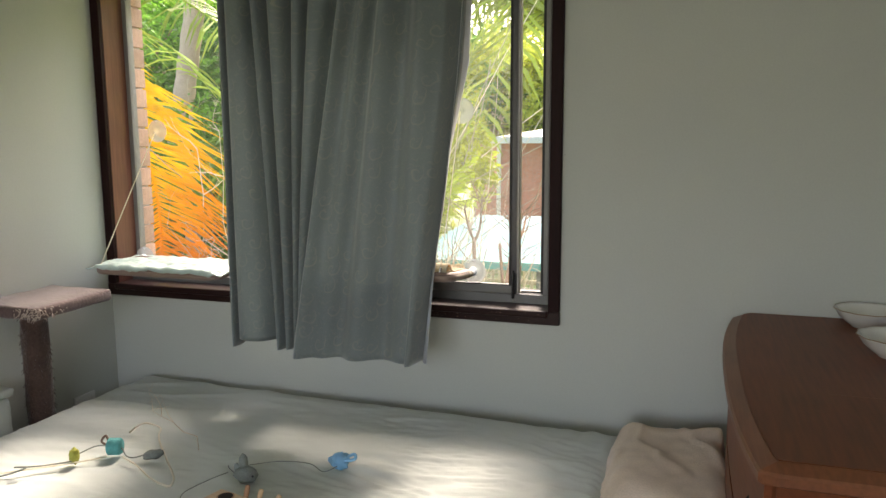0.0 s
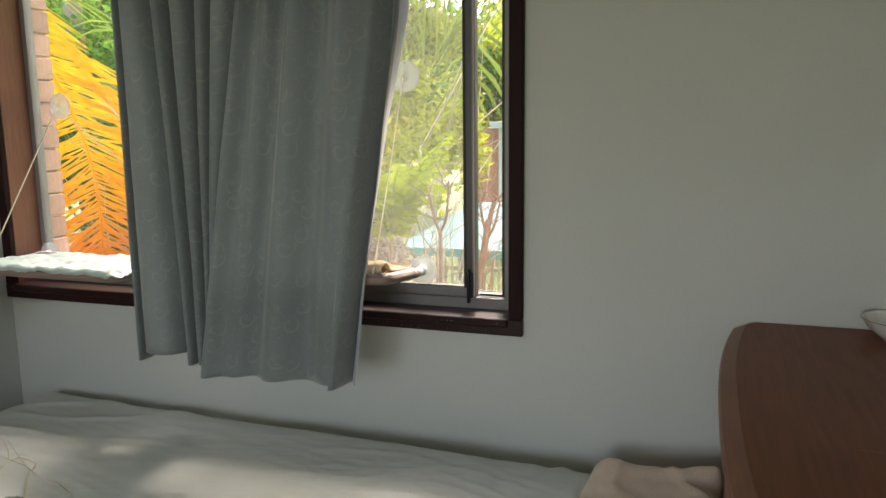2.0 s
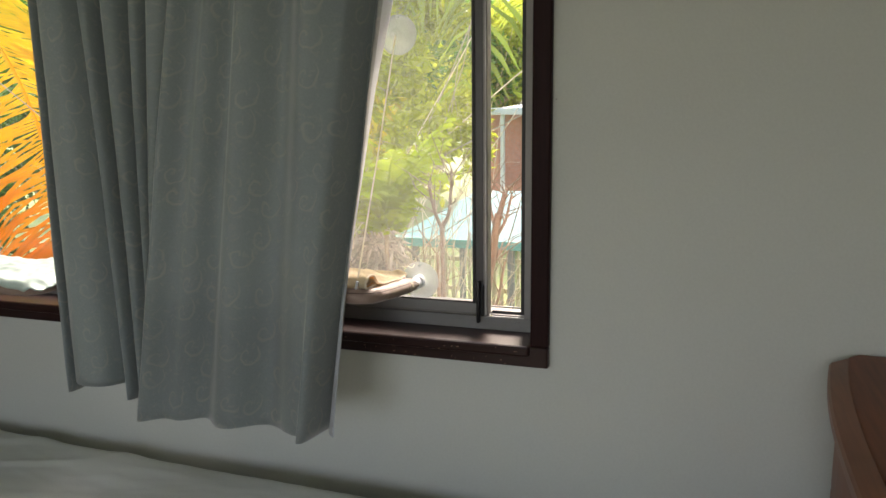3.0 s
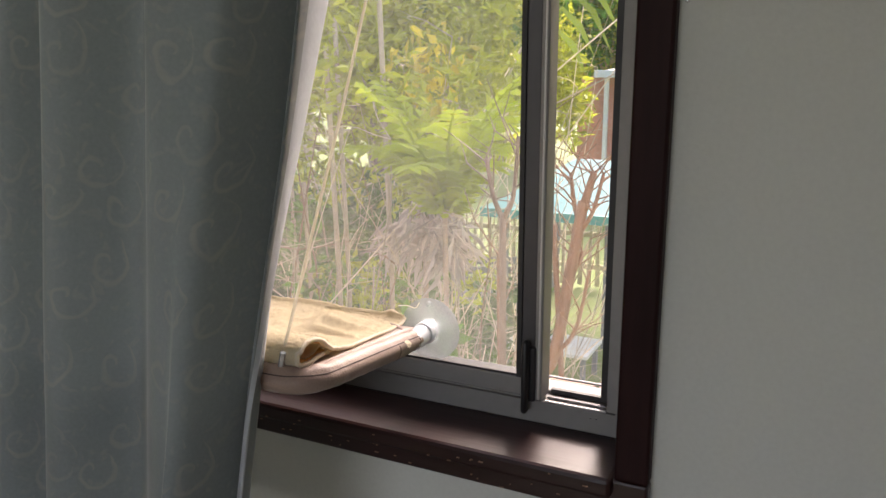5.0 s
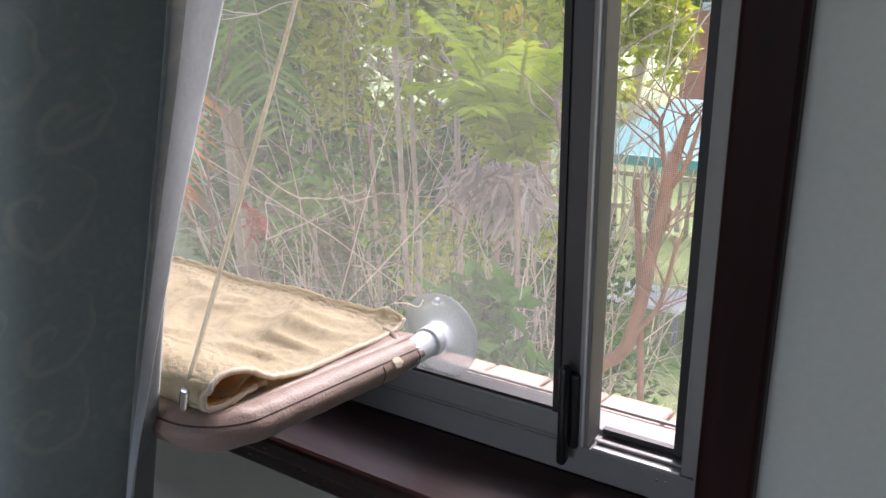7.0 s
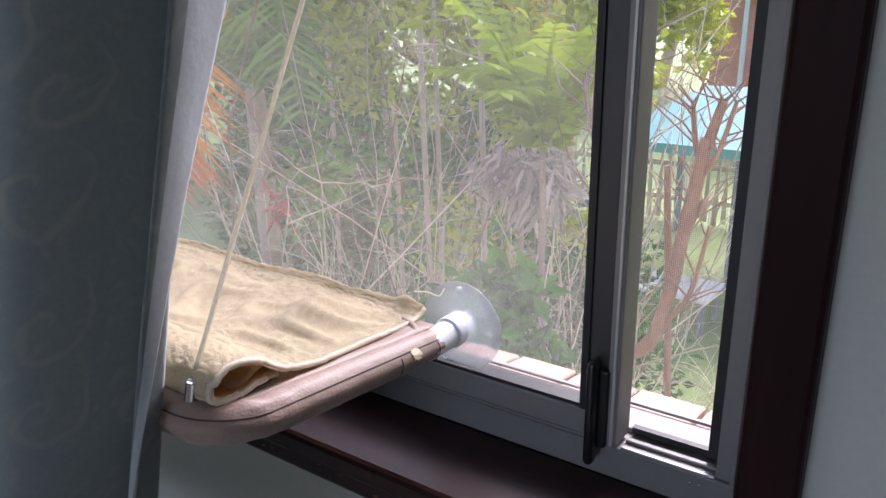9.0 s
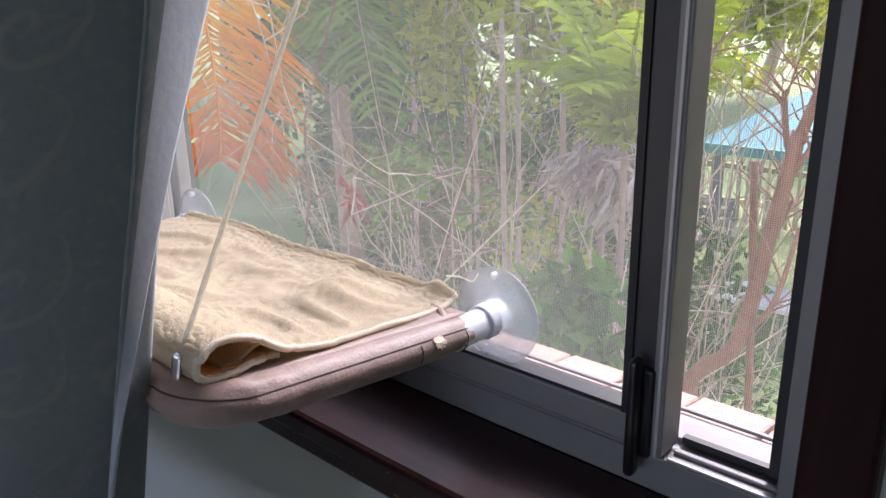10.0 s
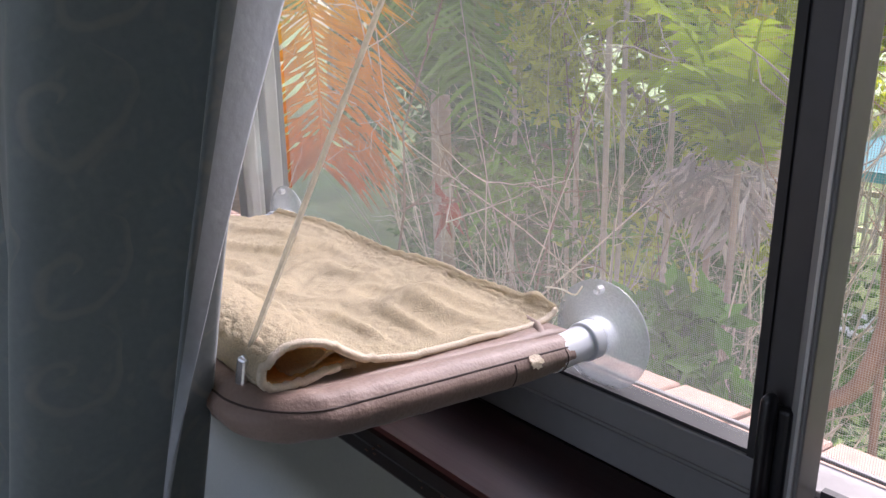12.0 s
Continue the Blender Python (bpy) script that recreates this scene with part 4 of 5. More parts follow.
string_thing("toy_ribbon", "flat cream elastic ribbon looped on the bed", [(-2.078, 2.606, 0.005), (-2.087, 2.657, 0.007), (-2.075, 2.683, 0.009), (-2.034, 2.684, 0.005), (-1.993, 2.659, 0.007), (-1.960, 2.606, 0.009), (-1.910, 2.551, 0.005), (-1.802, 2.446, 0.007), (-1.706, 2.350, 0.009), (-1.684, 2.307, 0.005), (-1.710, 2.303, 0.007), (-1.776, 2.329, 0.009), (-1.874, 2.393, 0.005), (-1.958, 2.429, 0.007)], 0.0032, CORD, "ribbon")
string_thing("toy_string", "thin grey-green string joining the toys", [(-2.081, 2.380, 0.02), (-2.054, 2.427, 0.03), (-2.028, 2.459, 0.02), (-1.986, 2.459, 0.02), (-1.955, 2.443, 0.005), (-1.923, 2.438, 0.004), (-1.892, 2.459, 0.01)], 0.0022, GREYFELT)
string_thing("wand_string", "pale string running from the toys over the bed", [(-2.007, 2.417, 0.004), (-2.091, 2.333, 0.004), (-2.164, 2.270, 0.006), (-2.290, 2.165, 0.004), (-2.437, 2.091, 0.004)], 0.0028, CORD)
string_thing("wand_string", "pale string running from the toys over the bed", [(-2.081, 2.364, 0.004), (-2.143, 2.301, 0.006), (-2.196, 2.249, 0.016), (-2.154, 2.249, 0.02), (-2.227, 2.186, 0.004), (-2.416, 2.060, 0.004)], 0.0025, GREYFELT)
string_thing("mouse_string", "thin grey elastic from the mouse to the blue ball", [(-1.503, 2.427, 0.040), (-1.430, 2.490, 0.035), (-1.356, 2.532, 0.02), (-1.304, 2.522, 0.006), (-1.272, 2.564, 0.012)], 0.0016, GREYFELT)
string_thing("mouse_tail_string", "thin grey elastic trailing from the mouse toy", [(-1.556, 2.406, 0.02), (-1.587, 2.354, 0.015), (-1.619, 2.280, 0.005), (-1.587, 2.217, 0.004)], 0.0016, GREYFELT)
tagged(part("toy_wand", tube([(-1.56, 2.207, ZT + 0.012), (-1.728, 2.091, ZT + 0.010)], 0.006, 8), BROWNWAND, None, "", True), "brown wooden toy wand on the bed", "cat toy")

# wooden peg box
peg = empty("peg_box", "pale wooden cat puzzle box with pegs and a round hole", "cat toy", "cat toys", (-1.361, 2.170, BZ + 0.012))
peg.rotation_euler = (0, 0, radians(-14))
bm = box(-0.14, 0.14, -0.09, 0.062, 0, 0.046, 0.004)
part("block", bm, PINE, peg)
# nothing is cut: a dark disc paints the shade inside the hole
part("hole", moved(lathe([(0.020, 0), (0.020, 0.002)], 24), pose(-0.093, 0.034, 0.0455)), HOLE, peg, "dark disc painting the shade of a round hole")
part("hole", moved(lathe([(0.024, 0), (0.024, 0.0015)], 24), pose(-0.093, 0.034, 0.0448)), COPPERWOOD, peg)
for k, (x, lean, mtl) in enumerate(((-0.045, -20, COPPERWOOD), (0.000, -12, PINE), (0.050, 8, PINE), (0.100, 14, PINE), (0.120, 22, BROWNWAND))):
    part("peg", moved(lathe([(0.007, 0), (0.007, 0.055), (0.005, 0.058)], 12), pose(x, 0.052, 0.020, -35, lean)), mtl, peg)
part("badge", moved(box(-0.022, 0.022, -0.009, 0.009, 0, 0.001, 0.0004), pose(0.010, 0.030, 0.0457)), BAR, peg, "dark oval maker's stamp")
part("badge_fill", moved(box(-0.020, 0.020, -0.007, 0.007, 0, 0.0012), pose(0.010, 0.030, 0.0461)), PINE, peg)
for k in range(5):
    part("badge_bar", moved(box(-0.0022, 0.0022, -0.004, 0.004, 0, 0.0012), pose(-0.002 + k * 0.006, 0.030, 0.0470)), BAR, peg)

# ---- scratching post ----
post = empty("scratching_post", "worn brown plush cat scratching post with a square platform", "cat tree", at=(-2.592, 2.76, 0))
part("base", box(-0.105, 0.045, -0.16, 0.16, 0, 0.03, 0.008), PLUSH, post)
n, ring = 60, 28
verts, faces = [], []
for j in range(n + 1):
    for k in range(ring):
        a = 2 * math.pi * k / ring
        z = 0.03 + 0.914 * j / n
        r = 0.047 * (1 + 0.14 * noise.noise((math.cos(a) * 2, math.sin(a) * 2, z * 9)) + 0.08 * noise.noise((math.cos(a) * 6, math.sin(a) * 6, z * 28)))
        verts.append((r * math.cos(a) - 0.028, r * math.sin(a), z))
for j in range(n):
    for k in range(ring):
        faces.append((j * ring + k, j * ring + (k + 1) % ring, (j + 1) * ring + (k + 1) % ring, (j + 1) * ring + k))
raw("post", verts, faces, PLUSH, post, "post with clawed brown plush", True)
bm = box(-0.106, 0.193, -0.194, 0.173, 0.941, 0.9875, 0.016, 3)
bmesh.ops.subdivide_edges(bm, edges=bm.edges[:], cuts=3, use_grid_fill=True)
for v in bm.verts:
    v.co += 0.004 * Vector((noise.noise(v.co * 18), noise.noise(v.co * 18 + Vector((5, 0, 0))), noise.noise(v.co * 18 + Vector((0, 7, 0)))))
part("platform", bm, PLUSHTOP, post, "mauve-brown plush platform", True)
rng = random.Random(5)
bm = bmesh.new()
for k in range(110):
    side = rng.random()
    x, y = (0.193 - abs(rng.gauss(0, 0.05)), -0.196) if side < 0.6 else (0.194, -0.194 + abs(rng.gauss(0, 0.05)))
    z = rng.uniform(0.944, 0.981)
    d = Vector((rng.uniform(-0.012, 0.012), rng.uniform(-0.012, 0.012), rng.uniform(-0.018, 0.008)))
    p = Vector((x, y, z))
    tube_into(bm, [p, p + d * 0.5 + Vector((0, 0, 0.004)), p + d], [0.0016, 0.0013, 0.0006], 4)
tagged(part("fray", bm, FRAY, post, "pale frayed threads along the clawed edge"), kind="stuff")
bm = bmesh.new()
for k in range(260):
    a, z = rng.uniform(0, 6.28), rng.uniform(0.35, 0.93)
    p = Vector((0.046 * math.cos(a) - 0.028, 0.046 * math.sin(a), z))
    d = Vector((math.cos(a) * 0.010, math.sin(a) * 0.010, rng.uniform(-0.02, 0.004)))
    tube_into(bm, [p, p + d], [0.0014, 0.0005], 4)
tagged(part("tuft", bm, PLUSH, post), kind="stuff")

# lidded storage tub on the floor beside the post
tub = empty("storage_tub", "pale grey-green plastic storage tub on the floor", "storage box", at=(-2.61, 2.41, 0))
part("body", box(-0.085, 0.06, -0.22, 0.17, 0, 0.66, 0.03, 4), TUB, tub, "", True)
part("lid", box(-0.09, 0.066, -0.225, 0.176, 0.66, 0.69, 0.012, 3), TUB, tub, "", True)

# power outlet on the west wall
outlet = empty("power_outlet", "white double power outlet low on the wall", "power outlet", at=(LX, 3.06, 0.455))
part("plate", box(0.0, 0.009, -0.058, 0.058, -0.036, 0.036, 0.003), WHITETRIM, outlet)
for y in (-0.04, 0.04):
    part("switch", box(0.009, 0.014, y - 0.008, y + 0.008, 0.012, 0.027, 0.0015), WHITETRIM, outlet)
    for dy in (-0.006, 0.006):
        part("slot", box(0.0085, 0.0098, y + dy - 0.0012, y + dy + 0.0012, -0.012, -0.002), BLACK, outlet)

# ---- cloth-covered hamper between bed and dresser ----
hamper = empty("hamper", "laundry hamper covered with a loose beige cloth", "hamper", at=(-0.350, 2.84, 0))
part("basket", box(-0.165, 0.165, -0.25, 0.25, 0, 0.50, 0.03, 4), BEIGE, hamper, "woven beige basket", True)
bm = bmesh.new()
bmesh.ops.create_cube(bm, size=1)
bmesh.ops.subdivide_edges(bm, edges=bm.edges[:], cuts=31, use_grid_fill=True)
for v in bm.verts:
    c = v.co * 2
    k = (abs(c.x) ** 7 + abs(c.y) ** 7 + abs(c.z) ** 7) ** (1 / 7)
    c = c / max(k, 1e-6) * max(abs(c.x), abs(c.y), abs(c.z))
    x, y, z = c.x * (0.240 - 0.030 * (0.5 + c.z * 0.5)), c.y * 0.275, 0.5 + c.z * 0.5
    x *= 0.93 + 0.10 * (1 - z) - (0.32 * z ** 3 * (0.5 - 0.5 * c.x) if c.x < 0 else 0)
    w = 0.5 + z
    x += 0.012 * w * noise.noise((y * 9, z * 7, 1 + c.x)) + 0.006 * noise.noise((y * 26, z * 8, 3))
    y += 0.012 * w * noise.noise((x * 9, z * 7, 5 + c.y)) + 0.006 * noise.noise((x * 26, z * 8, 4))
    zz = 0.14 + 0.475 * z
    if z > 0.88:
        line = noise.noise((x * 5 + y * 3, y * 6 - x * 4, 9))
        zz += 0.016 * noise.noise((x * 7, y * 6, 2)) + 0.010 * max(0, 1 - abs(line) * 5) + 0.004 * noise.noise((x * 25, y * 22, 3)) + 0.042 * max(0, (y - 0.17) / 0.08) * max(0, x / 0.12)
    v.co = Vector((x, y, zz))
part("cloth_cover", bm, BEIGE, hamper, "loose creased beige cloth", True)

# ---- dresser ----
dresser = empty("dresser", "polished brown wooden dresser with a bowed front and worn edge", "dresser", at=(0.08, 2.6, 0))
dinv = Matrix.Translation((-0.08, -2.6, 0))
DT = 0.975


def outline(inset):
    """Plan of the dresser top: a bowed west side and clipped corners."""
    pts = []
    for k in range(25):
        y = 2.0 + (3.235 - 2.0) * k / 24
        t = (y - 2.6) / 0.645
        pts.append((-0.192 + 0.046 * abs(t) ** 2.6 + inset, y))
    pts.append((-0.125 + inset, 3.258))
    pts += [(0.40, 3.258), (0.40, 1.985 + inset), (-0.125 + inset, 1.985 + inset)]
    return pts


def slab(levels):
    """A solid with a stack of outlines: (inset, z) pairs."""
    bm = bmesh.new()
    rings = [[bm.verts.new((x, max(y, 1.985 + i), z)) for x, y in outline(i)] for i, z in levels]
    for a, b in zip(rings, rings[1:]):
        for k in range(len(a)):
            bm.faces.new((a[k], a[(k + 1) % len(a)], b[(k + 1) % len(b)], b[k]))
    bm.faces.new(rings[0])
    bm.faces.new(rings[-1][::-1])
    bmesh.ops.recalc_face_normals(bm, faces=bm.faces[:])
    return bm


part("top", moved(slab([(0.036, DT - 0.002), (0.035, DT)]), dinv), DRESSER, dresser, "worn polished top")
part("top_edge", moved(slab([(0.010, DT - 0.042), (0.0, DT - 0.036), (0.0, DT - 0.020), (0.004, DT - 0.014), (0.034, DT - 0.0025)]), dinv), EDGEWOOD, dresser, "lighter worn bevelled edge")
part("carcass", moved(slab([(0.035, 0.06), (0.035, DT - 0.042)]), dinv), DRESSER, dresser)
for i in range(4):
    z0 = 0.09 + i * 0.21
    bm = bmesh.new()
    cols = [[], []]
    for k in range(13):
        y = 2.04 + 1.16 * k / 12
        t = (y - 2.6) / 0.645
        x = -0.192 + 0.046 * abs(t) ** 2.6 + 0.022
        for c, z in zip((0, 1), (z0, z0 + 0.195)):
            cols[c].append((bm.verts.new((x, y, z)), bm.verts.new((x + 0.02, y, z))))
    for k in range(12):
        (a, a2), (b, b2) = cols[0][k], cols[0][k + 1]
        (c, c2), (d, d2) = cols[1][k], cols[1][k + 1]
        bm.faces.new((a, c, d, b))
        bm.faces.new((c, c2, d2, d))
        bm.faces.new((a, b, b2, a2))
    for k in (0, 12):
        bm.faces.new((cols[0][k][0], cols[0][k][1], cols[1][k][1], cols[1][k][0]))
    bmesh.ops.recalc_face_normals(bm, faces=bm.faces[:])
    drawer = part("drawer", moved(bm, dinv), DRESSER, dresser)
    for y in (2.13,):
        t = (y - 2.6) / 0.645
        x = -0.192 + 0.046 * abs(t) ** 2.6 + 0.022
        part("handle", moved(tube(spline([(x, y - 0.04, z0 + 0.11), (x - 0.008, y - 0.03, z0 + 0.10), (x - 0.008, y + 0.03, z0 + 0.10), (x, y + 0.04, z0 + 0.11)], 16), 0.005, 8), dinv), BLACK, drawer, "black metal handle", True)
for x in (-0.10, 0.36):
    for y in (2.05, 3.2):
        part("foot", moved(box(x - 0.03, x + 0.03, y - 0.03, y + 0.03, 0, 0.062, 0.006), dinv), DRESSER, dresser)
tagged(part("scratch", moved(box(0.02, 0.30, 2.437, 2.4405, DT, DT + 0.0006), dinv), EDGEWOOD, dresser, "thin pale scratch"), kind="stuff")


def bowl(x, y, r, h, label):
    top = empty("bowl", label, "bowl", "bowls on the dresser", (x, y, DT + 0.0005))
    prof = [(r * 0.50, 0), (r * 0.52, 0.004), (r * 0.62, 0.010), (r * 0.84, h * 0.55), (r * 0.95, h * 0.9), (r, h), (r * 0.985, h + 0.001), (r * 0.92, h * 0.88), (r * 0.80, h * 0.55), (r * 0.58, 0.013), (r * 0.3, 0.010)]
    bm = lathe(prof, 48)
    for v in bm.verts:
        a, q = math.atan2(v.co.y, v.co.x), v.co.z / h
        v.co.xy = v.co.xy * (1 + 0.018 * q * math.cos(12 * a))
    part("body", bm, CHINA, top, "", True)
    pts = [((r * 1.0) * (1 + 0.018 * math.cos(12 * a)) * math.cos(a), (r * 1.0) * (1 + 0.018 * math.cos(12 * a)) * math.sin(a), h) for a in (2 * math.pi * k / 72 for k in range(73))]
    part("rim", tube(pts, 0.0013, 6, False), RIM, top, "thin brown gilt rim", True)


bowl(0.243, 3.163, 0.099, 0.054, "white china bowl with a gilt rim on the dresser")
bowl(0.252, 2.82, 0.105, 0.056, "fluted white china bowl with a brown rim")

# nail in the wall beside the window
tagged(part("wall_nail", moved(lathe([(0.0022, 0), (0.0022, 0.004), (0.0008, 0.006)], 8), pose(-0.718, WY, 1.495, 90)), METAL), "small dark nail in the painted wall", "nail")

# ---- garden ----
GZ = -2.4
rng = random.Random(11)
verts, faces = [], []
N = 60
for j in range(N + 1):
    for i in range(N + 1):
        u, v = (i / N * 2 - 1), (j / N * 2 - 1)
        x, y = math.copysign(abs(u) ** 3 * 600, u) - 2, math.copysign(abs(v) ** 3 * 600, v) + 10
        z = GZ + 0.10 * noise.noise((x * 0.25, y * 0.25, 0)) if abs(x) < 60 and abs(y) < 60 else GZ
        verts.append((x, y, z))
for j in range(N):
    for i in range(N):
        a = j * (N + 1) + i
        faces.append((a, a + 1, a + N + 2, a + N + 1))
tagged(raw("ground", verts, faces, LAWN, smooth=True), "uneven green lawn of the garden", "ground", kind="structure")


def leaves(name, clumps, count, size, material, parent=None, label="", droop=0.3, seed=1, narrow=0.45):
    """Many small folded leaves spread through ellipsoid clumps: (centre, radii)."""
    r = random.Random(seed)
    verts, faces = [], []
    vol = [c[1][0] * c[1][1] * c[1][2] for c in clumps]
    for (cx, cy, cz), (rx, ry, rz) in (clumps[k] for k in r.choices(range(len(clumps)), vol, k=count)):
        d = Vector((r.gauss(0, 1), r.gauss(0, 1), r.gauss(0, 1))).normalized() * (r.random() ** 0.45)
        p = Vector((cx + d.x * rx, cy + d.y * ry, cz + d.z * rz))
        s = size * r.uniform(0.6, 1.35)
        f = Vector((r.gauss(0, 1), r.gauss(0, 1), r.gauss(0, 0.7) - droop)).normalized()
        side = f.cross(Vector((r.gauss(0, 1), r.gauss(0, 1), r.gauss(0, 1)))).normalized()
        up = side.cross(f) * s * 0.12
        k = len(verts)
        verts += [p, p + f * s * 0.5 + side * s * narrow * 0.5 + up, p + f * s, p + f * s * 0.5 - side * s * narrow * 0.5 + up]
        faces += [(k, k + 1, k + 2), (k, k + 2, k + 3)]
    return raw(name, verts, faces, material, parent, label)


def limb(r, start, direction, length, radius, depth, out, bend=0.25, tips=None):
    """A branch that divides; segments go into out as (points, radii)."""
    d = Vector(direction).normalized()
    pts, p = [Vector(start)], Vector(start)
    n = 5
    for k in range(n):
        d = (d + Vector((r.gauss(0, bend), r.gauss(0, bend), r.gauss(0, bend * 0.6))) * 0.5).normalized()
        p = p + d * length / n
        pts.append(p)
    out.append((pts, [radius * (1 - 0.45 * k / n) for k in range(n + 1)]))
    if depth:
        for k in range(r.choice((2, 3))):
            q = pts[r.choice((3, 4, 5))]
            nd = (d + Vector((r.gauss(0, 0.6), r.gauss(0, 0.6), r.gauss(0.1, 0.4)))).normalized()
            limb(r, q, nd, length * r.uniform(0.5, 0.75), radius * 0.5, depth - 1, out, bend, tips)
    elif tips is not None:
        tips.append(p)


def tree(label, at, height, spread, trunk_r, leaf_mat, count, size, seed, name="tree", bark=BARK):
    r = random.Random(seed)
    top = empty(name, label, "tree", at=at)
    segs, tips = [], []
    limb(r, (0, 0, 0), (r.gauss(0, 0.08), r.gauss(0, 0.08), 1), height * 0.55, trunk_r, 0, segs, 0.1)
    fork = segs[0][0][-1]
    for k in range(6):
        a = k * 1.05 + r.random()
        limb(r, segs[0][0][r.choice((3, 4, 5))], (math.cos(a), math.sin(a), r.uniform(0.5, 1.2)), height * r.uniform(0.28, 0.42), trunk_r * 0.5, 1, segs, 0.3, tips)
    bm = bmesh.new()
    for pts, rad in segs:
        tube_into(bm, pts, rad, 7)
    part("trunk", bm, bark, top, "", True)
    clumps = [(tuple(t), tuple(spread * r.uniform(0.22, 0.42) for _ in range(3))) for t in tips]
    clumps += [((fork.x + r.gauss(0, spread * 0.4), fork.y + r.gauss(0, spread * 0.4), fork.z + r.uniform(0, height * 0.4)), (spread * 0.35,) * 3) for _ in range(4)]
    leaves("crown", clumps, count, size, leaf_mat, top, "", seed=seed)
    return top


def frond_into(bm, base, tip, sag, leaflets, length, width, seed, droop=0.5, side=None, rib=None, along=(0.35, 0.8)):
    """A feather palm frond: a midrib and two rows of long narrow leaflets."""
    r = random.Random(seed)
    b, t = Vector(base), Vector(tip)
    mid = (b + t) / 2 + Vector((0, 0, sag))
    rib = spline(rib or [b, (b * 0.65 + mid * 0.35) + Vector((0, 0, sag * 0.25)), mid, t], 24)
    tube_into(bm, rib, [0.016 * (1 - 0.85 * k / 24) for k in range(25)], 5)
    for i in range(leaflets):
        f = 0.06 + 0.93 * i / leaflets
        k = min(23, int(f * 24))
        p = rib[k].lerp(rib[k + 1], f * 24 - k)
        d = (rib[k + 1] - rib[k]).normalized()
        side0 = Vector(side) if side else d.cross(Vector((0, 0, 1))).normalized()
        L = length * (math.sin(math.pi * min(1, 0.12 + f * 0.86)) ** 0.6) * r.uniform(0.8, 1.1)
        for sgn in (-1, 1):
            out = (side0 * sgn + d * r.uniform(*along) + Vector((0, 0, r.uniform(-0.15, 0.15)))).normalized()
            w = d.cross(out).cross(out).normalized() * width * 0.5
            a = p
            c = p + out * L * 0.5 - Vector((0, 0, droop * L * 0.12))
            e = p + out * L * 0.92 - Vector((0, 0, droop * L * r.uniform(0.4, 0.65)))
            v = [bm.verts.new(q) for q in (a - w * 0.5, a + w * 0.5, c + w, c - w, e)]
            bm.faces.new((v[0], v[1], v[2], v[3]))
            bm.faces.new((v[3], v[2], v[4]))


def palm(label, at, lean, height, trunk_r, fronds, seed, length=2.2, material=FROND):
    """A palm: ringed trunk and a head of arching fronds."""
    r = random.Random(seed)
    top = empty("palm_tree", label, "palm", at=at)
    pts = spline([(0, 0, 0), (lean[0] * 0.4, lean[1] * 0.4, height * 0.5), (lean[0], lean[1], height)], 40)
    part("trunk", tube(pts, [trunk_r * (1.15 - 0.3 * k / 40) * (1.06 if k % 2 else 0.96) for k in range(41)], 12), PALMBARK, top, "", True)
    h = pts[-1]
    for k in range(fronds):
        a = 2 * math.pi * k / fronds + r.uniform(-0.25, 0.25)
        e = r.uniform(-0.5, 0.7)
        q = h + Vector((math.cos(a), math.sin(a), e)) * length * r.uniform(0.8, 1.1) * 0.85
        bm = bmesh.new()
        frond_into(bm, h, q, 0.35 * length * r.uniform(0.5, 1), 46, length * 0.36, 0.035, seed * 50 + k, droop=0.9)
        part("frond", bm, material, top)
    return top


def hand_fan(name, label, at, count, length, material, seed, spread=1.0, lift=0.7, width=0.05, leaf=0.3, n=26, category="fern"):
    r = random.Random(seed)
    top = empty(name, label, category, at=at)
    for k in range(count):
        a = 2 * math.pi * k / count + r.uniform(-0.3, 0.3)
        q = Vector((math.cos(a) * spread, math.sin(a) * spread, lift * r.uniform(0.4, 1.2))) * length * r.uniform(0.75, 1.1)
        bm = bmesh.new()
        frond_into(bm, (0, 0, 0), q, 0.25 * length, n, length * leaf, width, seed * 31 + k, droop=0.5)
        part("frond", bm, material, top)
    return top


# dying palm beside the window, its orange frond hanging in front of the glass
dying = empty("palm_tree", "palm with drooping yellow and orange dying fronds", "palm", at=(-4.75, 4.75, GZ))
part("trunk", tube(spline([(0, 0, 0), (-0.05, 0.0, 2.4), (0.05, 0.0, 4.85)], 40), [0.11 * (1.1 - 0.3 * k / 40) * (1.05 if k % 2 else 0.97) for k in range(41)], 12), PALMBARK, dying, "", True)
head = Vector((0.05, 0, 4.8))
for k, (rib, lf, side, count, mtl, text) in enumerate((
    ([head, (0.55, -0.12, 4.72), (0.95, -0.2, 4.33), (1.15, -0.2, 4.03), (1.28, -0.2, 3.65), (1.30, -0.2, 3.28), (1.27, -0.2, 3.12)], 0.66, (0.95, 0.25, 0.02), 165, DYING, "yellow to orange dying frond"),
    ([head, (0.5, -0.05, 4.85), (1.05, -0.12, 4.66), (1.4, -0.12, 4.5), (1.7, -0.12, 4.2)], 0.40, (0.6, 0.3, -0.4), 26, FRONDY, "sparse yellow-green frond"),
    ([head, (0.4, 0.1, 5.0), (0.9, 0.25, 5.0), (1.3, 0.3, 4.8), (1.7, 0.35, 4.5)], 0.50, (0.35, 0.9, 0.1), 44, FRONDY, "yellow-green frond"))):
    bm = bmesh.new()
    frond_into(bm, head, head, 0, count, lf, 0.019, 900 + k, droop=0.55, side=side, rib=rib, along=(0.05, 0.65))
    part("frond", bm, mtl, dying, text)
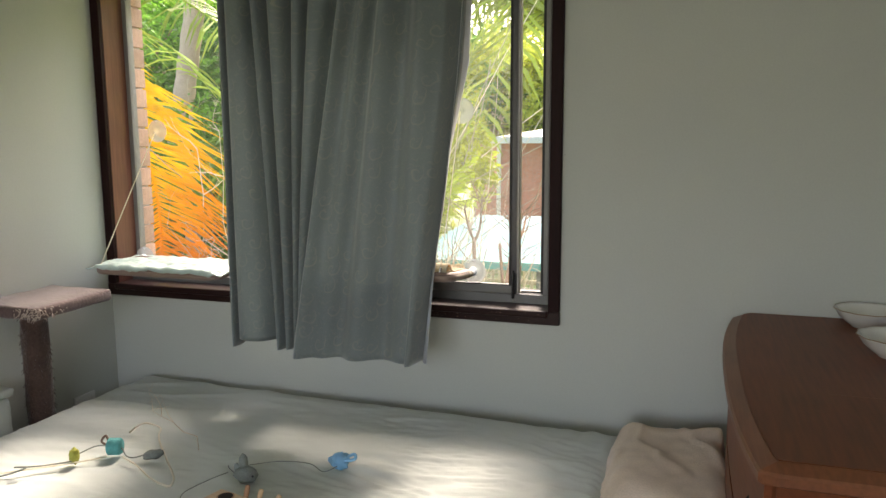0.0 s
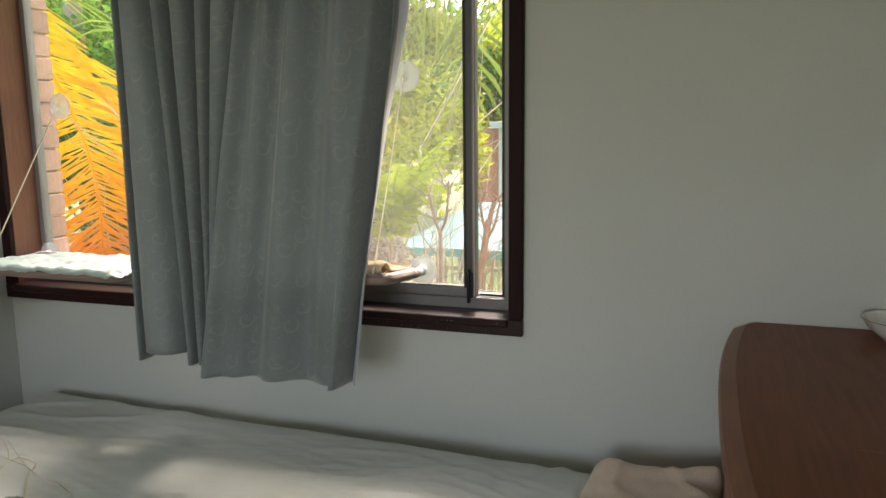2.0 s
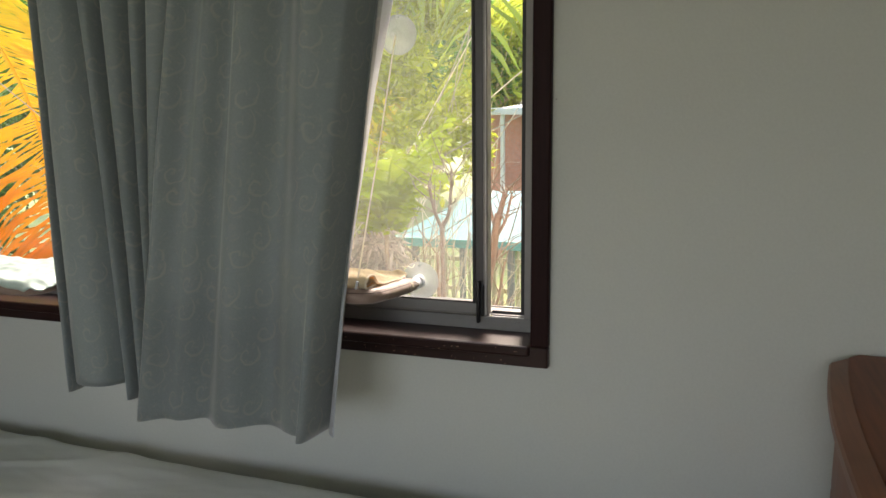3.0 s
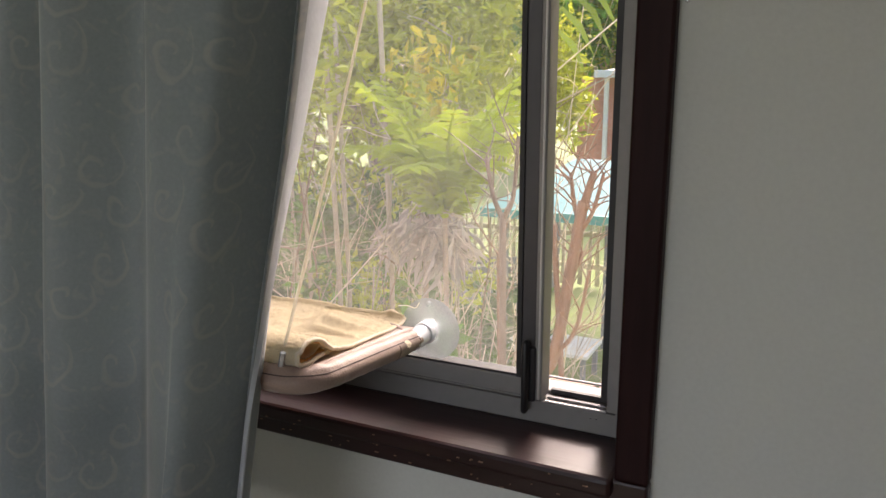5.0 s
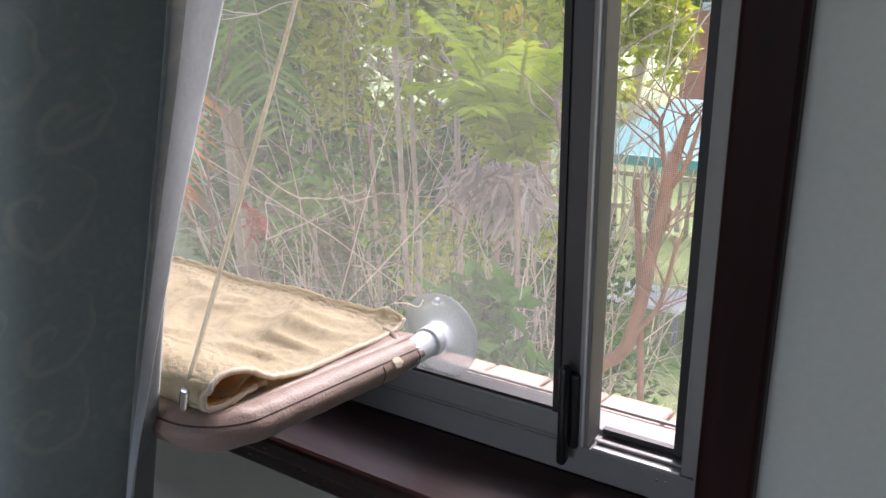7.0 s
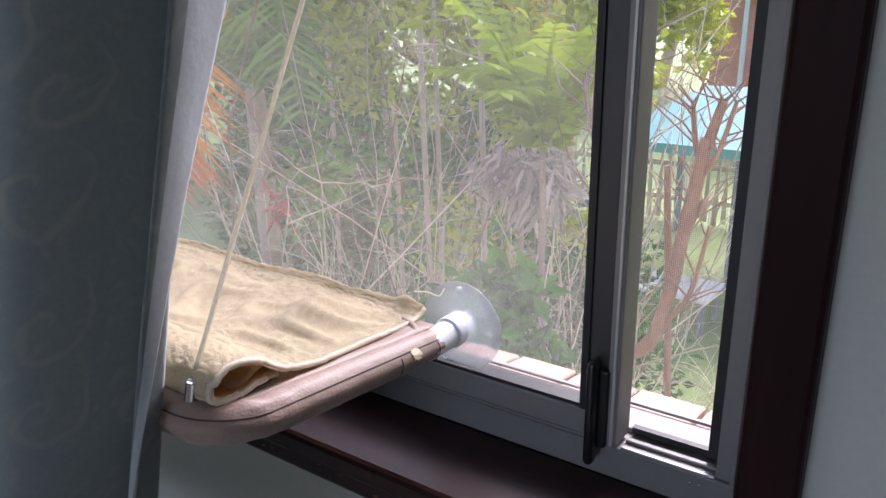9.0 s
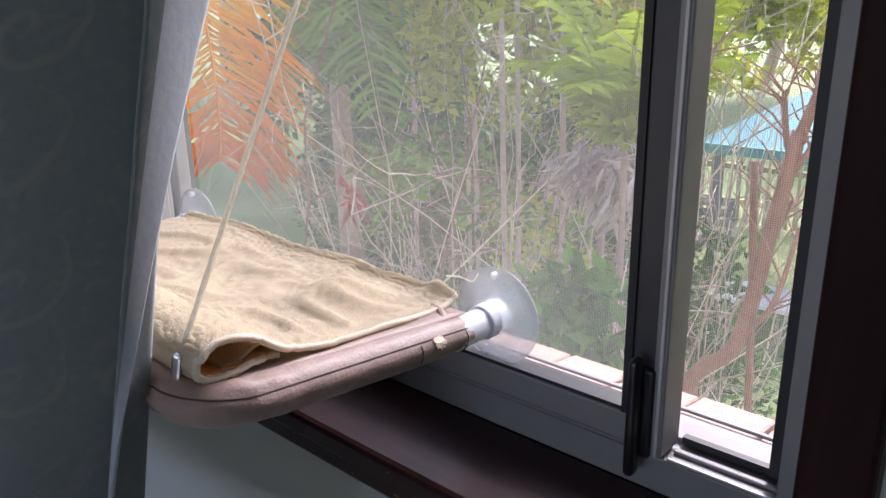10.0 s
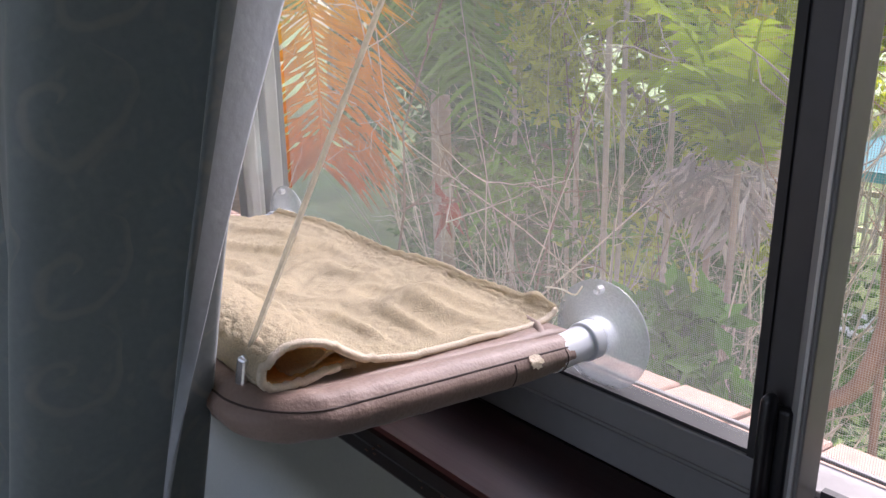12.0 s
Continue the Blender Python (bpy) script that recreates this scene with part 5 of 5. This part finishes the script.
for k in range(7):
    a = 1.2 + k * 0.6
    bm = bmesh.new()
    frond_into(bm, head, head + Vector((math.cos(a) * 1.7, math.sin(a) * 1.7, rng.uniform(-0.3, 0.9))), 0.5, 48, 0.6, 0.03, 950 + k, droop=0.9)
    part("frond", bm, FROND, dying, "green frond")

# unseen upper fronds, added to shade the left of the bed
for k, tip in enumerate(((2.4, 0.5, 5.7), (2.1, 0.9, 5.9), (1.8, 0.2, 6.1), (2.7, 0.9, 5.5))):
    bm = bmesh.new()
    frond_into(bm, head, tip, 0.45, 60, 0.55, 0.03, 970 + k, droop=0.5)
    part("frond", bm, FROND, dying, "green frond")

# more palms
palm("tall palm with a pale leaning trunk", (-6.6, 8.2, GZ), (0.9, 0.2), 6.2, 0.13, 11, 3)
palm("tall green garden palm", (-8.5, 9.8, GZ), (-0.3, 0.3), 7.2, 0.13, 12, 4)
palm("green palm with fronds arching over the garden", (-3.9, 8.9, GZ), (0.6, -0.2), 6.0, 0.12, 12, 6, 2.4)
palm("green garden palm with long drooping fronds", (-4.6, 10.6, GZ), (0.2, 0.1), 6.8, 0.13, 12, 8, 2.4)

# small palm whose green fronds arch over the twigs
young = empty("palm_tree", "young green palm arching over the dry twigs", "palm", at=(-4.1, 5.75, GZ))
part("trunk", tube(spline([(0, 0, 0), (0.03, 0.0, 1.6), (0.0, 0.0, 3.3)], 30), [0.07 * (1.1 - 0.3 * k / 30) * (1.05 if k % 2 else 0.97) for k in range(31)], 12), PALMBARK, young, "", True)
for k, (tip, sag) in enumerate((((1.5, -0.5, 4.0), 0.45), ((1.25, 0.3, 4.5), 0.4), ((0.7, -0.7, 3.6), 0.5), ((-0.9, 0.5, 4.3), 0.4), ((-0.8, -0.5, 3.8), 0.5), ((0.3, 1.1, 4.5), 0.4), ((1.2, -0.8, 3.3), 0.6))):
    bm = bmesh.new()
    frond_into(bm, (0, 0, 3.28), tip, sag, 60, 0.46, 0.024, 980 + k, droop=0.7)
    part("frond", bm, FROND, young)
palm("palm with long drooping yellow-green fronds", (-1.40, 8.6, GZ), (-0.1, -0.1), 5.0, 0.12, 15, 12, 2.7, FRONDY)

# bright fern and shrubs
hand_fan("fern", "bright yellow-green broad-leaved fern", (-1.93, 5.15, 0.86), 15, 0.46, FERN, 21, 0.85, 1.15, 0.038, 0.42, 19)
part("stem", tube([(0, 0, -3.27), (0.02, 0, -1.2), (0, 0, 0.02)], 0.012, 8), PALMBARK, bpy.data.objects["fern"], "", True)
clump = empty("dead_palm_clump", "heap of dry greyish-pink dead palm leaves", "dead leaves", at=(-2.1, 5.3, 0.72))
leaves("foliage", [((0, 0, 0.06), (0.20, 0.12, 0.09)), ((0.10, 0, -0.02), (0.14, 0.1, 0.12)), ((-0.12, 0.02, 0.0), (0.12, 0.1, 0.08))], 420, 0.13, DEADF, clump, "", 1.3, 93, 0.13)
part("stem", tube([(0, 0, -3.12), (0.0, 0.02, -1.2), (0, 0, 0.05)], 0.012, 8), PALMBARK, clump, "", True)


def shrub(name, label, at, clumps, count, size, material, seed, stems=7, height=2.2):
    r = random.Random(seed)
    top = empty(name, label, "shrub", at=at)
    bm = bmesh.new()
    for k in range(stems):
        segs = []
        limb(r, (r.gauss(0, 0.12), r.gauss(0, 0.12), 0), (r.gauss(0, 0.14), r.gauss(0, 0.14), 1), height * r.uniform(0.6, 1.0), 0.009, 1, segs, 0.12)
        for pts, rad in segs:
            tube_into(bm, pts, rad, 5)
    part("stem", bm, TWIG, top, "", True)
    small = []
    for c, rad in clumps:
        for k in range(8):
            d = Vector((r.gauss(0, 1), r.gauss(0, 1), r.gauss(0, 1))).normalized() * r.random() ** 0.4 * 0.75
            g = r.uniform(0.22, 0.5)
            small.append((tuple(c[q] + d[q] * rad[q] for q in range(3)), tuple(a * g for a in rad)))
    leaves("foliage", small, count, size, material, top, "", seed=seed + 1)
    return top


shrub("shrub", "dark green leafy shrub in the garden", (-3.4, 6.9, GZ), [((0, 0, 2.3), (1.1, 0.7, 1.3)), ((0.9, 0.2, 1.6), (0.8, 0.6, 1.0)), ((-1.0, 0, 2.6), (0.9, 0.6, 1.2))], 9000, 0.10, LEAFD, 31)
shrub("shrub", "green leafy shrub below the window", (-2.65, 5.3, GZ), [((0, 0, 1.5), (0.65, 0.45, 0.75)), ((-0.6, 0.2, 1.8), (0.55, 0.4, 0.7))], 3900, 0.085, LEAF, 32)
shrub("shrub", "green broad-leaved shrub low in the garden", (-1.93, 4.85, GZ), [((0, 0, 2.70), (0.36, 0.22, 0.24))], 380, 0.10, LEAF, 33, 4, 2.4)
shrub("shrub", "shrub with a few yellow and ochre leaves", (-2.6, 6.2, GZ), [((-0.3, 0, 3.9), (0.8, 0.5, 0.8)), ((0.25, 0.2, 4.0), (0.35, 0.35, 0.5))], 2000, 0.10, LEAFY, 34, 8, 3.6)
leaves("yellowed_leaves", [((0.30, -0.45, 3.85), (0.24, 0.12, 0.26)), ((0.42, -0.5, 3.62), (0.08, 0.08, 0.12))], 150, 0.085, LEAFO, bpy.data.objects["shrub.003"], "hanging ochre leaves", 1.2, 77, 0.5)
shrub("shrub", "green leafy shrub with small bright leaves", (-2.95, 8.6, GZ), [((0.25, 0, 3.5), (0.42, 0.5, 0.75)), ((-0.6, 0.3, 3.6), (0.8, 0.6, 1.0)), ((0.0, 0, 4.6), (0.7, 0.6, 0.6))], 8000, 0.10, LEAFY, 35, 8, 3.4)
shrub("shrub", "tall dark shrub beside the garden palms", (-5.6, 7.4, GZ), [((0, 0, 2.6), (1.3, 0.8, 1.7)), ((-1.4, 0.4, 2.8), (1.2, 0.8, 1.7)), ((1.2, 0.2, 2.2), (0.9, 0.7, 1.4))], 12000, 0.12, LEAFD, 36, 9, 3.2)
shrub("shrub", "small red-leaved cordyline shrub", (-2.92, 4.75, GZ), [((0, 0, 3.02), (0.05, 0.05, 0.06))], 9, 0.13, LEAFR, 37, 3, 3.0)


# thicket of dry bare twigs in front of the window
def thicket(label, x0, x1, y0, y1, count, ztop, seed, thick=0.005, material=TWIG):
    r = random.Random(seed)
    top = empty("twig_thicket", label, "bare shrub", "bare shrubs", ((x0 + x1) / 2, (y0 + y1) / 2, GZ))
    bm = bmesh.new()

    def spray(s, d, length, t, depth):
        n = 4
        pts, p = [s], s
        for k in range(n):
            d = (d + Vector((r.gauss(0, 0.28), r.gauss(0, 0.28), r.gauss(0, 0.2)))).normalized()
            p = p + d * length / n
            pts.append(p)
        tube_into(bm, pts, [t * (1 - 0.75 * q / n) for q in range(n + 1)], 3, False)
        if depth:
            for q in range(r.randint(2, 3)):
                nd = (d + Vector((r.gauss(0, 0.7), r.gauss(0, 0.7), r.gauss(0, 0.5)))).normalized()
                spray(pts[r.randint(1, n)], nd, length * r.uniform(0.35, 0.7), t * 0.55, depth - 1)

    for k in range(count):
        x, y = r.uniform(x0, x1) - (x0 + x1) / 2, r.uniform(y0, y1) - (y0 + y1) / 2
        h = (ztop - GZ) * r.uniform(0.55, 1.02)
        pts, p = [], Vector((x, y, 0))
        lean = Vector((r.gauss(0, 0.10), r.gauss(0, 0.08), 1)).normalized()
        for q in range(15):
            pts.append(p)
            lean = (lean + Vector((r.gauss(0, 0.10), r.gauss(0, 0.10), 0.03))).normalized()
            p = p + lean * h / 14
        t = thick * r.uniform(0.5, 1.5)
        tube_into(bm, pts, [t * (1 - 0.75 * q / 14) for q in range(15)], 4, False)
        for q in range(r.randint(9, 15)):
            d = Vector((r.gauss(0, 0.8), r.gauss(0, 0.6), r.uniform(-0.1, 0.9))).normalized()
            spray(pts[r.randint(6, 14)], d, r.uniform(0.10, 0.32), t * 0.42, r.choice((1, 1, 2)))
    tagged(part("twig", bm, material, top), kind="stuff")
    return top


thicket("thicket of thin dry bare twigs outside the window", -3.3, -1.45, 4.85, 5.7, 74, 1.85, 41, 0.0052)
thicket("thicket of reddish-brown bare stems outside the window", -3.1, -1.7, 4.7, 5.5, 14, 1.7, 44, 0.008, REDBARK)
thicket("thicket of dry grey-brown twigs in the garden", -4.6, -2.0, 5.6, 6.8, 40, 2.0, 42, 0.006)
for k, (m, c, n) in enumerate(((LEAFY, (-2.75, 5.6, 1.35), 700), (LEAF, (-2.9, 5.5, 0.55), 800), (LEAFY, (-3.3, 5.9, 1.0), 900), (LEAFY, (-2.7, 6.0, 0.2), 700), (LEAF, (-3.6, 5.8, 1.7), 900), (LEAFY, (-2.7, 6.3, 1.8), 900), (LEAFY, (-2.35, 5.35, 1.5), 420), (LEAFY, (-2.6, 5.3, 1.2), 420))):
    spot = empty("leaf_spray", "sprays of small green leaves among the dry twigs", "shrub", at=c)
    tagged(leaves("foliage", [((rng.gauss(0, 0.3), rng.gauss(0, 0.15), rng.gauss(0, 0.25)), (rng.uniform(0.12, 0.3), 0.2, rng.uniform(0.12, 0.28))) for _ in range(6)], n, 0.075, m, spot, "", 0.2, 400 + k, 0.4), kind="stuff")
    part("stem", tube([(0, 0, GZ - c[2]), (0.05, 0, -1.0), (0, 0.02, 0.35)], 0.012, 6), TWIG, spot)
thicket("dry reddish twigs at the edge of the lawn", -1.7, -1.1, 4.6, 5.4, 4, 1.2, 43, 0.003, REDBARK)


# pruned bare trees
def pruned(label, at, trunk, forks, bark, r0, seed):
    r = random.Random(seed)
    top = empty("pruned_tree", label, "tree", "pruned trees", at)
    bm = bmesh.new()
    pts = spline(trunk, 20)
    tube_into(bm, pts, [r0 * (1.15 - 0.35 * k / 20) * (1 + 0.07 * noise.noise((k * 0.9, seed, 0))) for k in range(21)], 10)
    part("trunk", bm, bark, top, "", True)
    for path, rad in forks:
        q = spline(path, 12)
        part("limb", tube(q, [rad * (1 - 0.3 * k / 12) for k in range(13)], 8), bark, top, "", True)
        bm = bmesh.new()
        for k in range(9):
            s = q[r.randint(5, 12)]
            d = Vector((r.gauss(0, 0.6), r.gauss(0, 0.6), r.uniform(0.3, 1.0))).normalized() * r.uniform(0.06, 0.24)
            m = s + d * 0.5 + Vector((r.gauss(0, 0.02), r.gauss(0, 0.03), 0))
            tube_into(bm, [s, m, s + d], [0.0028, 0.002, 0.001], 4, False)
        part("twig", bm, bark, top)
    return top


pruned("pruned red-brown tree with short bare limbs", (-1.30, 4.42, GZ), [(-0.22, 0, 0), (-0.15, 0.0, 1.8), (-0.05, 0, 2.78), (0.07, 0, 2.99), (0.115, 0, 3.24), (0.152, 0, 3.48)], [([(0.152, 0, 3.46), (0.162, 0, 3.50), (0.176, 0.01, 3.56)], 0.014), ([(0.150, 0, 3.40), (0.122, 0.02, 3.46), (0.108, 0.02, 3.55)], 0.008), ([(0.150, 0, 3.40), (0.185, -0.02, 3.46), (0.205, 0, 3.56)], 0.007), ([(0.08, 0, 3.02), (0.15, -0.03, 3.12), (0.19, -0.05, 3.3)], 0.007), ([(-0.06, 0, 2.74), (-0.10, 0.03, 2.95), (-0.11, 0.03, 3.3)], 0.008)], REDBARK, 0.019, 51)
pruned("thin red-brown sapling cut off short", (-1.19, 4.47, GZ), [(0.02, 0, 0), (0.0, 0, 2.3), (-0.015, 0, 2.85), (-0.058, 0, 3.40)], [([(-0.02, 0, 3.2), (0.01, 0.01, 3.27), (0.03, 0.0, 3.33)], 0.005)], REDBARK, 0.010, 52)
pruned("bare forked grey-brown sapling", (-1.345, 4.32, GZ), [(0.03, 0, 0), (0.02, 0, 1.8), (0, 0, 3.45)], [([(0, 0, 3.43), (-0.03, 0, 3.50), (-0.055, 0.01, 3.60)], 0.008), ([(0, 0, 3.43), (0.03, 0, 3.50), (0.042, 0, 3.66)], 0.008)], BARK, 0.012, 53)

# shelter with a pale teal roof, and the picket fence round it
shelter = empty("garden_shelter", "small open shelter with a pale teal hipped roof", "shelter", at=(-3.6, 13.85, GZ))
E0, AP = 1.95, 2.55
bm = bmesh.new()
lo = [bm.verts.new(p) for p in ((-1.30, -1.4, E0), (2.6, -1.4, E0 - 0.02), (2.6, 1.6, E0), (-1.30, 1.6, E0))]
hi = [bm.verts.new(p) for p in ((-0.38, 0.1, AP), (1.6, 0.1, AP))]
bm.faces.new((lo[0], lo[1], hi[1], hi[0]))
bm.faces.new((lo[2], lo[3], hi[0], hi[1]))
bm.faces.new((lo[3], lo[0], hi[0]))
bm.faces.new((lo[1], lo[2], hi[1]))
roof = part("roof", bm, TEALROOF, shelter)
th = roof.modifiers.new("thickness", "SOLIDIFY")
th.thickness = 0.03
for x0, x1, y0, y1 in ((-1.33, 2.63, -1.43, -1.39), (-1.33, 2.63, 1.59, 1.63), (-1.33, -1.29, -1.39, 1.59), (2.59, 2.63, -1.39, 1.59)):
    part("fascia", box(x0, x1, y0, y1, E0 - 0.12, E0 + 0.01, 0.005), TEALTRIM, shelter, "teal fascia")
for x in (-1.05, 0.5, 2.35):
    for y in (-1.15, 1.35):
        part("pillar", box(x - 0.05, x + 0.05, y - 0.05, y + 0.05, 0, E0 - 0.1, 0.006), GREYTIMBER, shelter)
fence = empty("picket_fence", "weathered pale timber picket fence on the lawn", "fence", at=(-3.0, 15.7, GZ))
for z in (0.35, 0.95):
    part("rail", box(-4.0, 4.5, 0.03, 0.07, z, z + 0.09, 0.004), PICKET, fence)
picket_mesh = None
for k in range(52):
    x = -3.95 + k * 0.163
    if picket_mesh is None:
        bm = box(-0.045, 0.045, -0.012, 0.012, 0, 1.26)
        for v in bm.verts:
            if v.co.z > 1:
                v.co.x *= 0.35
        bmesh.ops.recalc_face_normals(bm, faces=bm.faces[:])
        ob = part("picket", bm, PICKET, fence)
        picket_mesh = ob.data
    else:
        ob = new("picket", picket_mesh)
        ob.parent = fence
    ob.location = (x, 0, 0.04 + rng.uniform(-0.03, 0.03))
    ob.rotation_euler = (0, radians(rng.uniform(-1.2, 1.2)), 0)

# garden bench and low table
bench = empty("garden_bench", "grey weathered garden bench on the lawn", "bench", at=(-5.3, 13.0, GZ))
bench.rotation_euler = (0, 0, radians(25))
for k in range(4):
    part("slat", box(-0.8, 0.8, -0.25 + k * 0.13, -0.14 + k * 0.13, 0.42, 0.45, 0.004), GREYTIMBER, bench)
for k in range(3):
    part("back_slat", box(-0.8, 0.8, 0.28, 0.31, 0.55 + k * 0.16, 0.67 + k * 0.16, 0.004), GREYTIMBER, bench)
for x in (-0.72, 0.72):
    part("leg", box(x - 0.04, x + 0.04, -0.24, -0.16, 0, 0.43, 0.004), GREYTIMBER, bench)
    part("leg", box(x - 0.04, x + 0.04, 0.24, 0.31, 0, 1.0, 0.004), GREYTIMBER, bench)
table = empty("garden_table", "low table with a pale top on the lawn", "table", at=(-3.45, 11.4, GZ))
part("tabletop", box(-0.55, 0.55, -0.35, 0.35, 0.42, 0.47, 0.006), WHITETRIM, table)
for x in (-0.48, 0.48):
    for y in (-0.28, 0.28):
        part("leg", box(x - 0.03, x + 0.03, y - 0.03, y + 0.03, 0, 0.425, 0.004), GREYTIMBER, table)

# neighbouring brick house
house = empty("neighbour_house", "red brick house with white posts and a grey roof", "house", at=(-4.6, 25.5, GZ))
part("wall", box(-2.4, 9, -1.25, 6, 0, 3.75), REDBRICK, house)
bm = bmesh.new()
ro = [bm.verts.new(p) for p in ((-1.8, -1.7, 3.9), (9.5, -1.7, 3.9), (9.5, 7, 3.9), (-2.6, 7, 3.9), (0, 2.6, 4.35), (6.5, 2.6, 4.35))]
for q in ((0, 1, 5, 4), (2, 3, 4, 5), (3, 0, 4), (1, 2, 5)):
    bm.faces.new([ro[i] for i in q])
roof = part("roof", bm, ROOFTILE, house)
th = roof.modifiers.new("thickness", "SOLIDIFY")
th.thickness = 0.06
part("fascia", box(-1.82, 9.5, -1.76, -1.71, 3.74, 3.94, 0.01), WHITETRIM, house, "white fascia")
for x in (-1.5, 1.5, 4.5):
    part("pillar", box(x - 0.06, x + 0.06, -1.62, -1.50, 0, 3.8, 0.01), WHITETRIM, house, "white post")
for x in (2.6,):
    w = part("window", box(x - 0.7, x + 0.7, -1.29, -1.23, 1.9, 3.1, 0.01), WHITETRIM, house, "white-framed window")
    part("pane", box(x - 0.62, x + 0.62, -1.30, -1.285, 1.98, 3.02), ALUDARK, w)

# trees behind
tree("large leafy green garden tree", (-9.5, 13.5, GZ), 8.5, 3.0, 0.2, LEAF, 16000, 0.16, 61)
tree("leafy green garden tree", (-6.8, 12.3, GZ), 6.6, 2.4, 0.16, LEAFD, 13000, 0.14, 62)
tree("yellow-green leafy tree beside the shelter", (-8.2, 17.0, GZ), 6.2, 1.9, 0.12, LEAFY, 11000, 0.13, 63)
tree("broad green tree behind the shelter", (-11.5, 20.5, GZ), 8.0, 3.2, 0.22, LEAF, 14000, 0.20, 65)
# the three at x 5.2 to 8.5, y 10 to 19 are unseen sky blockers
for k, (x, y, h) in enumerate(((-30, 30, 11), (-23, 33, 12), (-16, 34, 12), (-2, 41, 12), (6, 40, 12), (14, 36, 12), (-36, 22, 11), (-26, 19, 10), (-18, 20, 10), (-13, 15.5, 8), (5.2, 10, 8), (8.5, 13, 9), (8.0, 19, 10), (-9.5, 35, 8.6), (-6.2, 36, 8.2), (-12.5, 36, 9.5), (-3.0, 35, 8.4))):
    tree("leafy green tree of the backdrop and added sky-blocking row", (x, y, GZ), h, 4.5, 0.3, (LEAFY, LEAF)[k % 2], 6500, 0.42, 70 + k, bark=TWIG)

# ---- brickwork round the window, outside ----
outside = tagged(new("wall_outer"), "pale orange brick outer wall of the house", "brick wall", kind="structure")
part("mortar_bed", box(LX - 0.6, LX - 0.004 + 0.02, 3.425, OUT - 0.004, 0.4, OZ1), MORTAR, outside)
part("mortar_bed", box(LX - 0.6, 0.4, OUT - 0.109, OUT - 0.004, -2.4, 0.895), MORTAR, outside)
brick_mesh, sill_mesh = None, None
for k in range(15):
    bm = box(-0.23, 0, 0, 0.107, 0, 0.081, 0.003, 1) if brick_mesh is None else None
    if bm:
        ob = part("brick", bm, BRICK, outside)
        brick_mesh = ob.data
    else:
        ob = new("brick", brick_mesh)
        ob.parent = outside
    ob.location = (-2.676 + rng.uniform(-0.002, 0.002), 3.428, 0.905 + k * 0.088)
for k in range(24):
    if sill_mesh is None:
        ob = part("brick", box(0, 0.078, 0, 0.135, -0.06, 0.0, 0.002, 1), BRICK, outside)
        sill_mesh = ob.data
    else:
        ob = new("brick", sill_mesh)
        ob.parent = outside
    ob.location = (-2.672 + k * 0.082, 3.428, 0.942 + rng.uniform(-0.0015, 0.0015))
    ob.rotation_euler = (radians(-9), 0, 0)
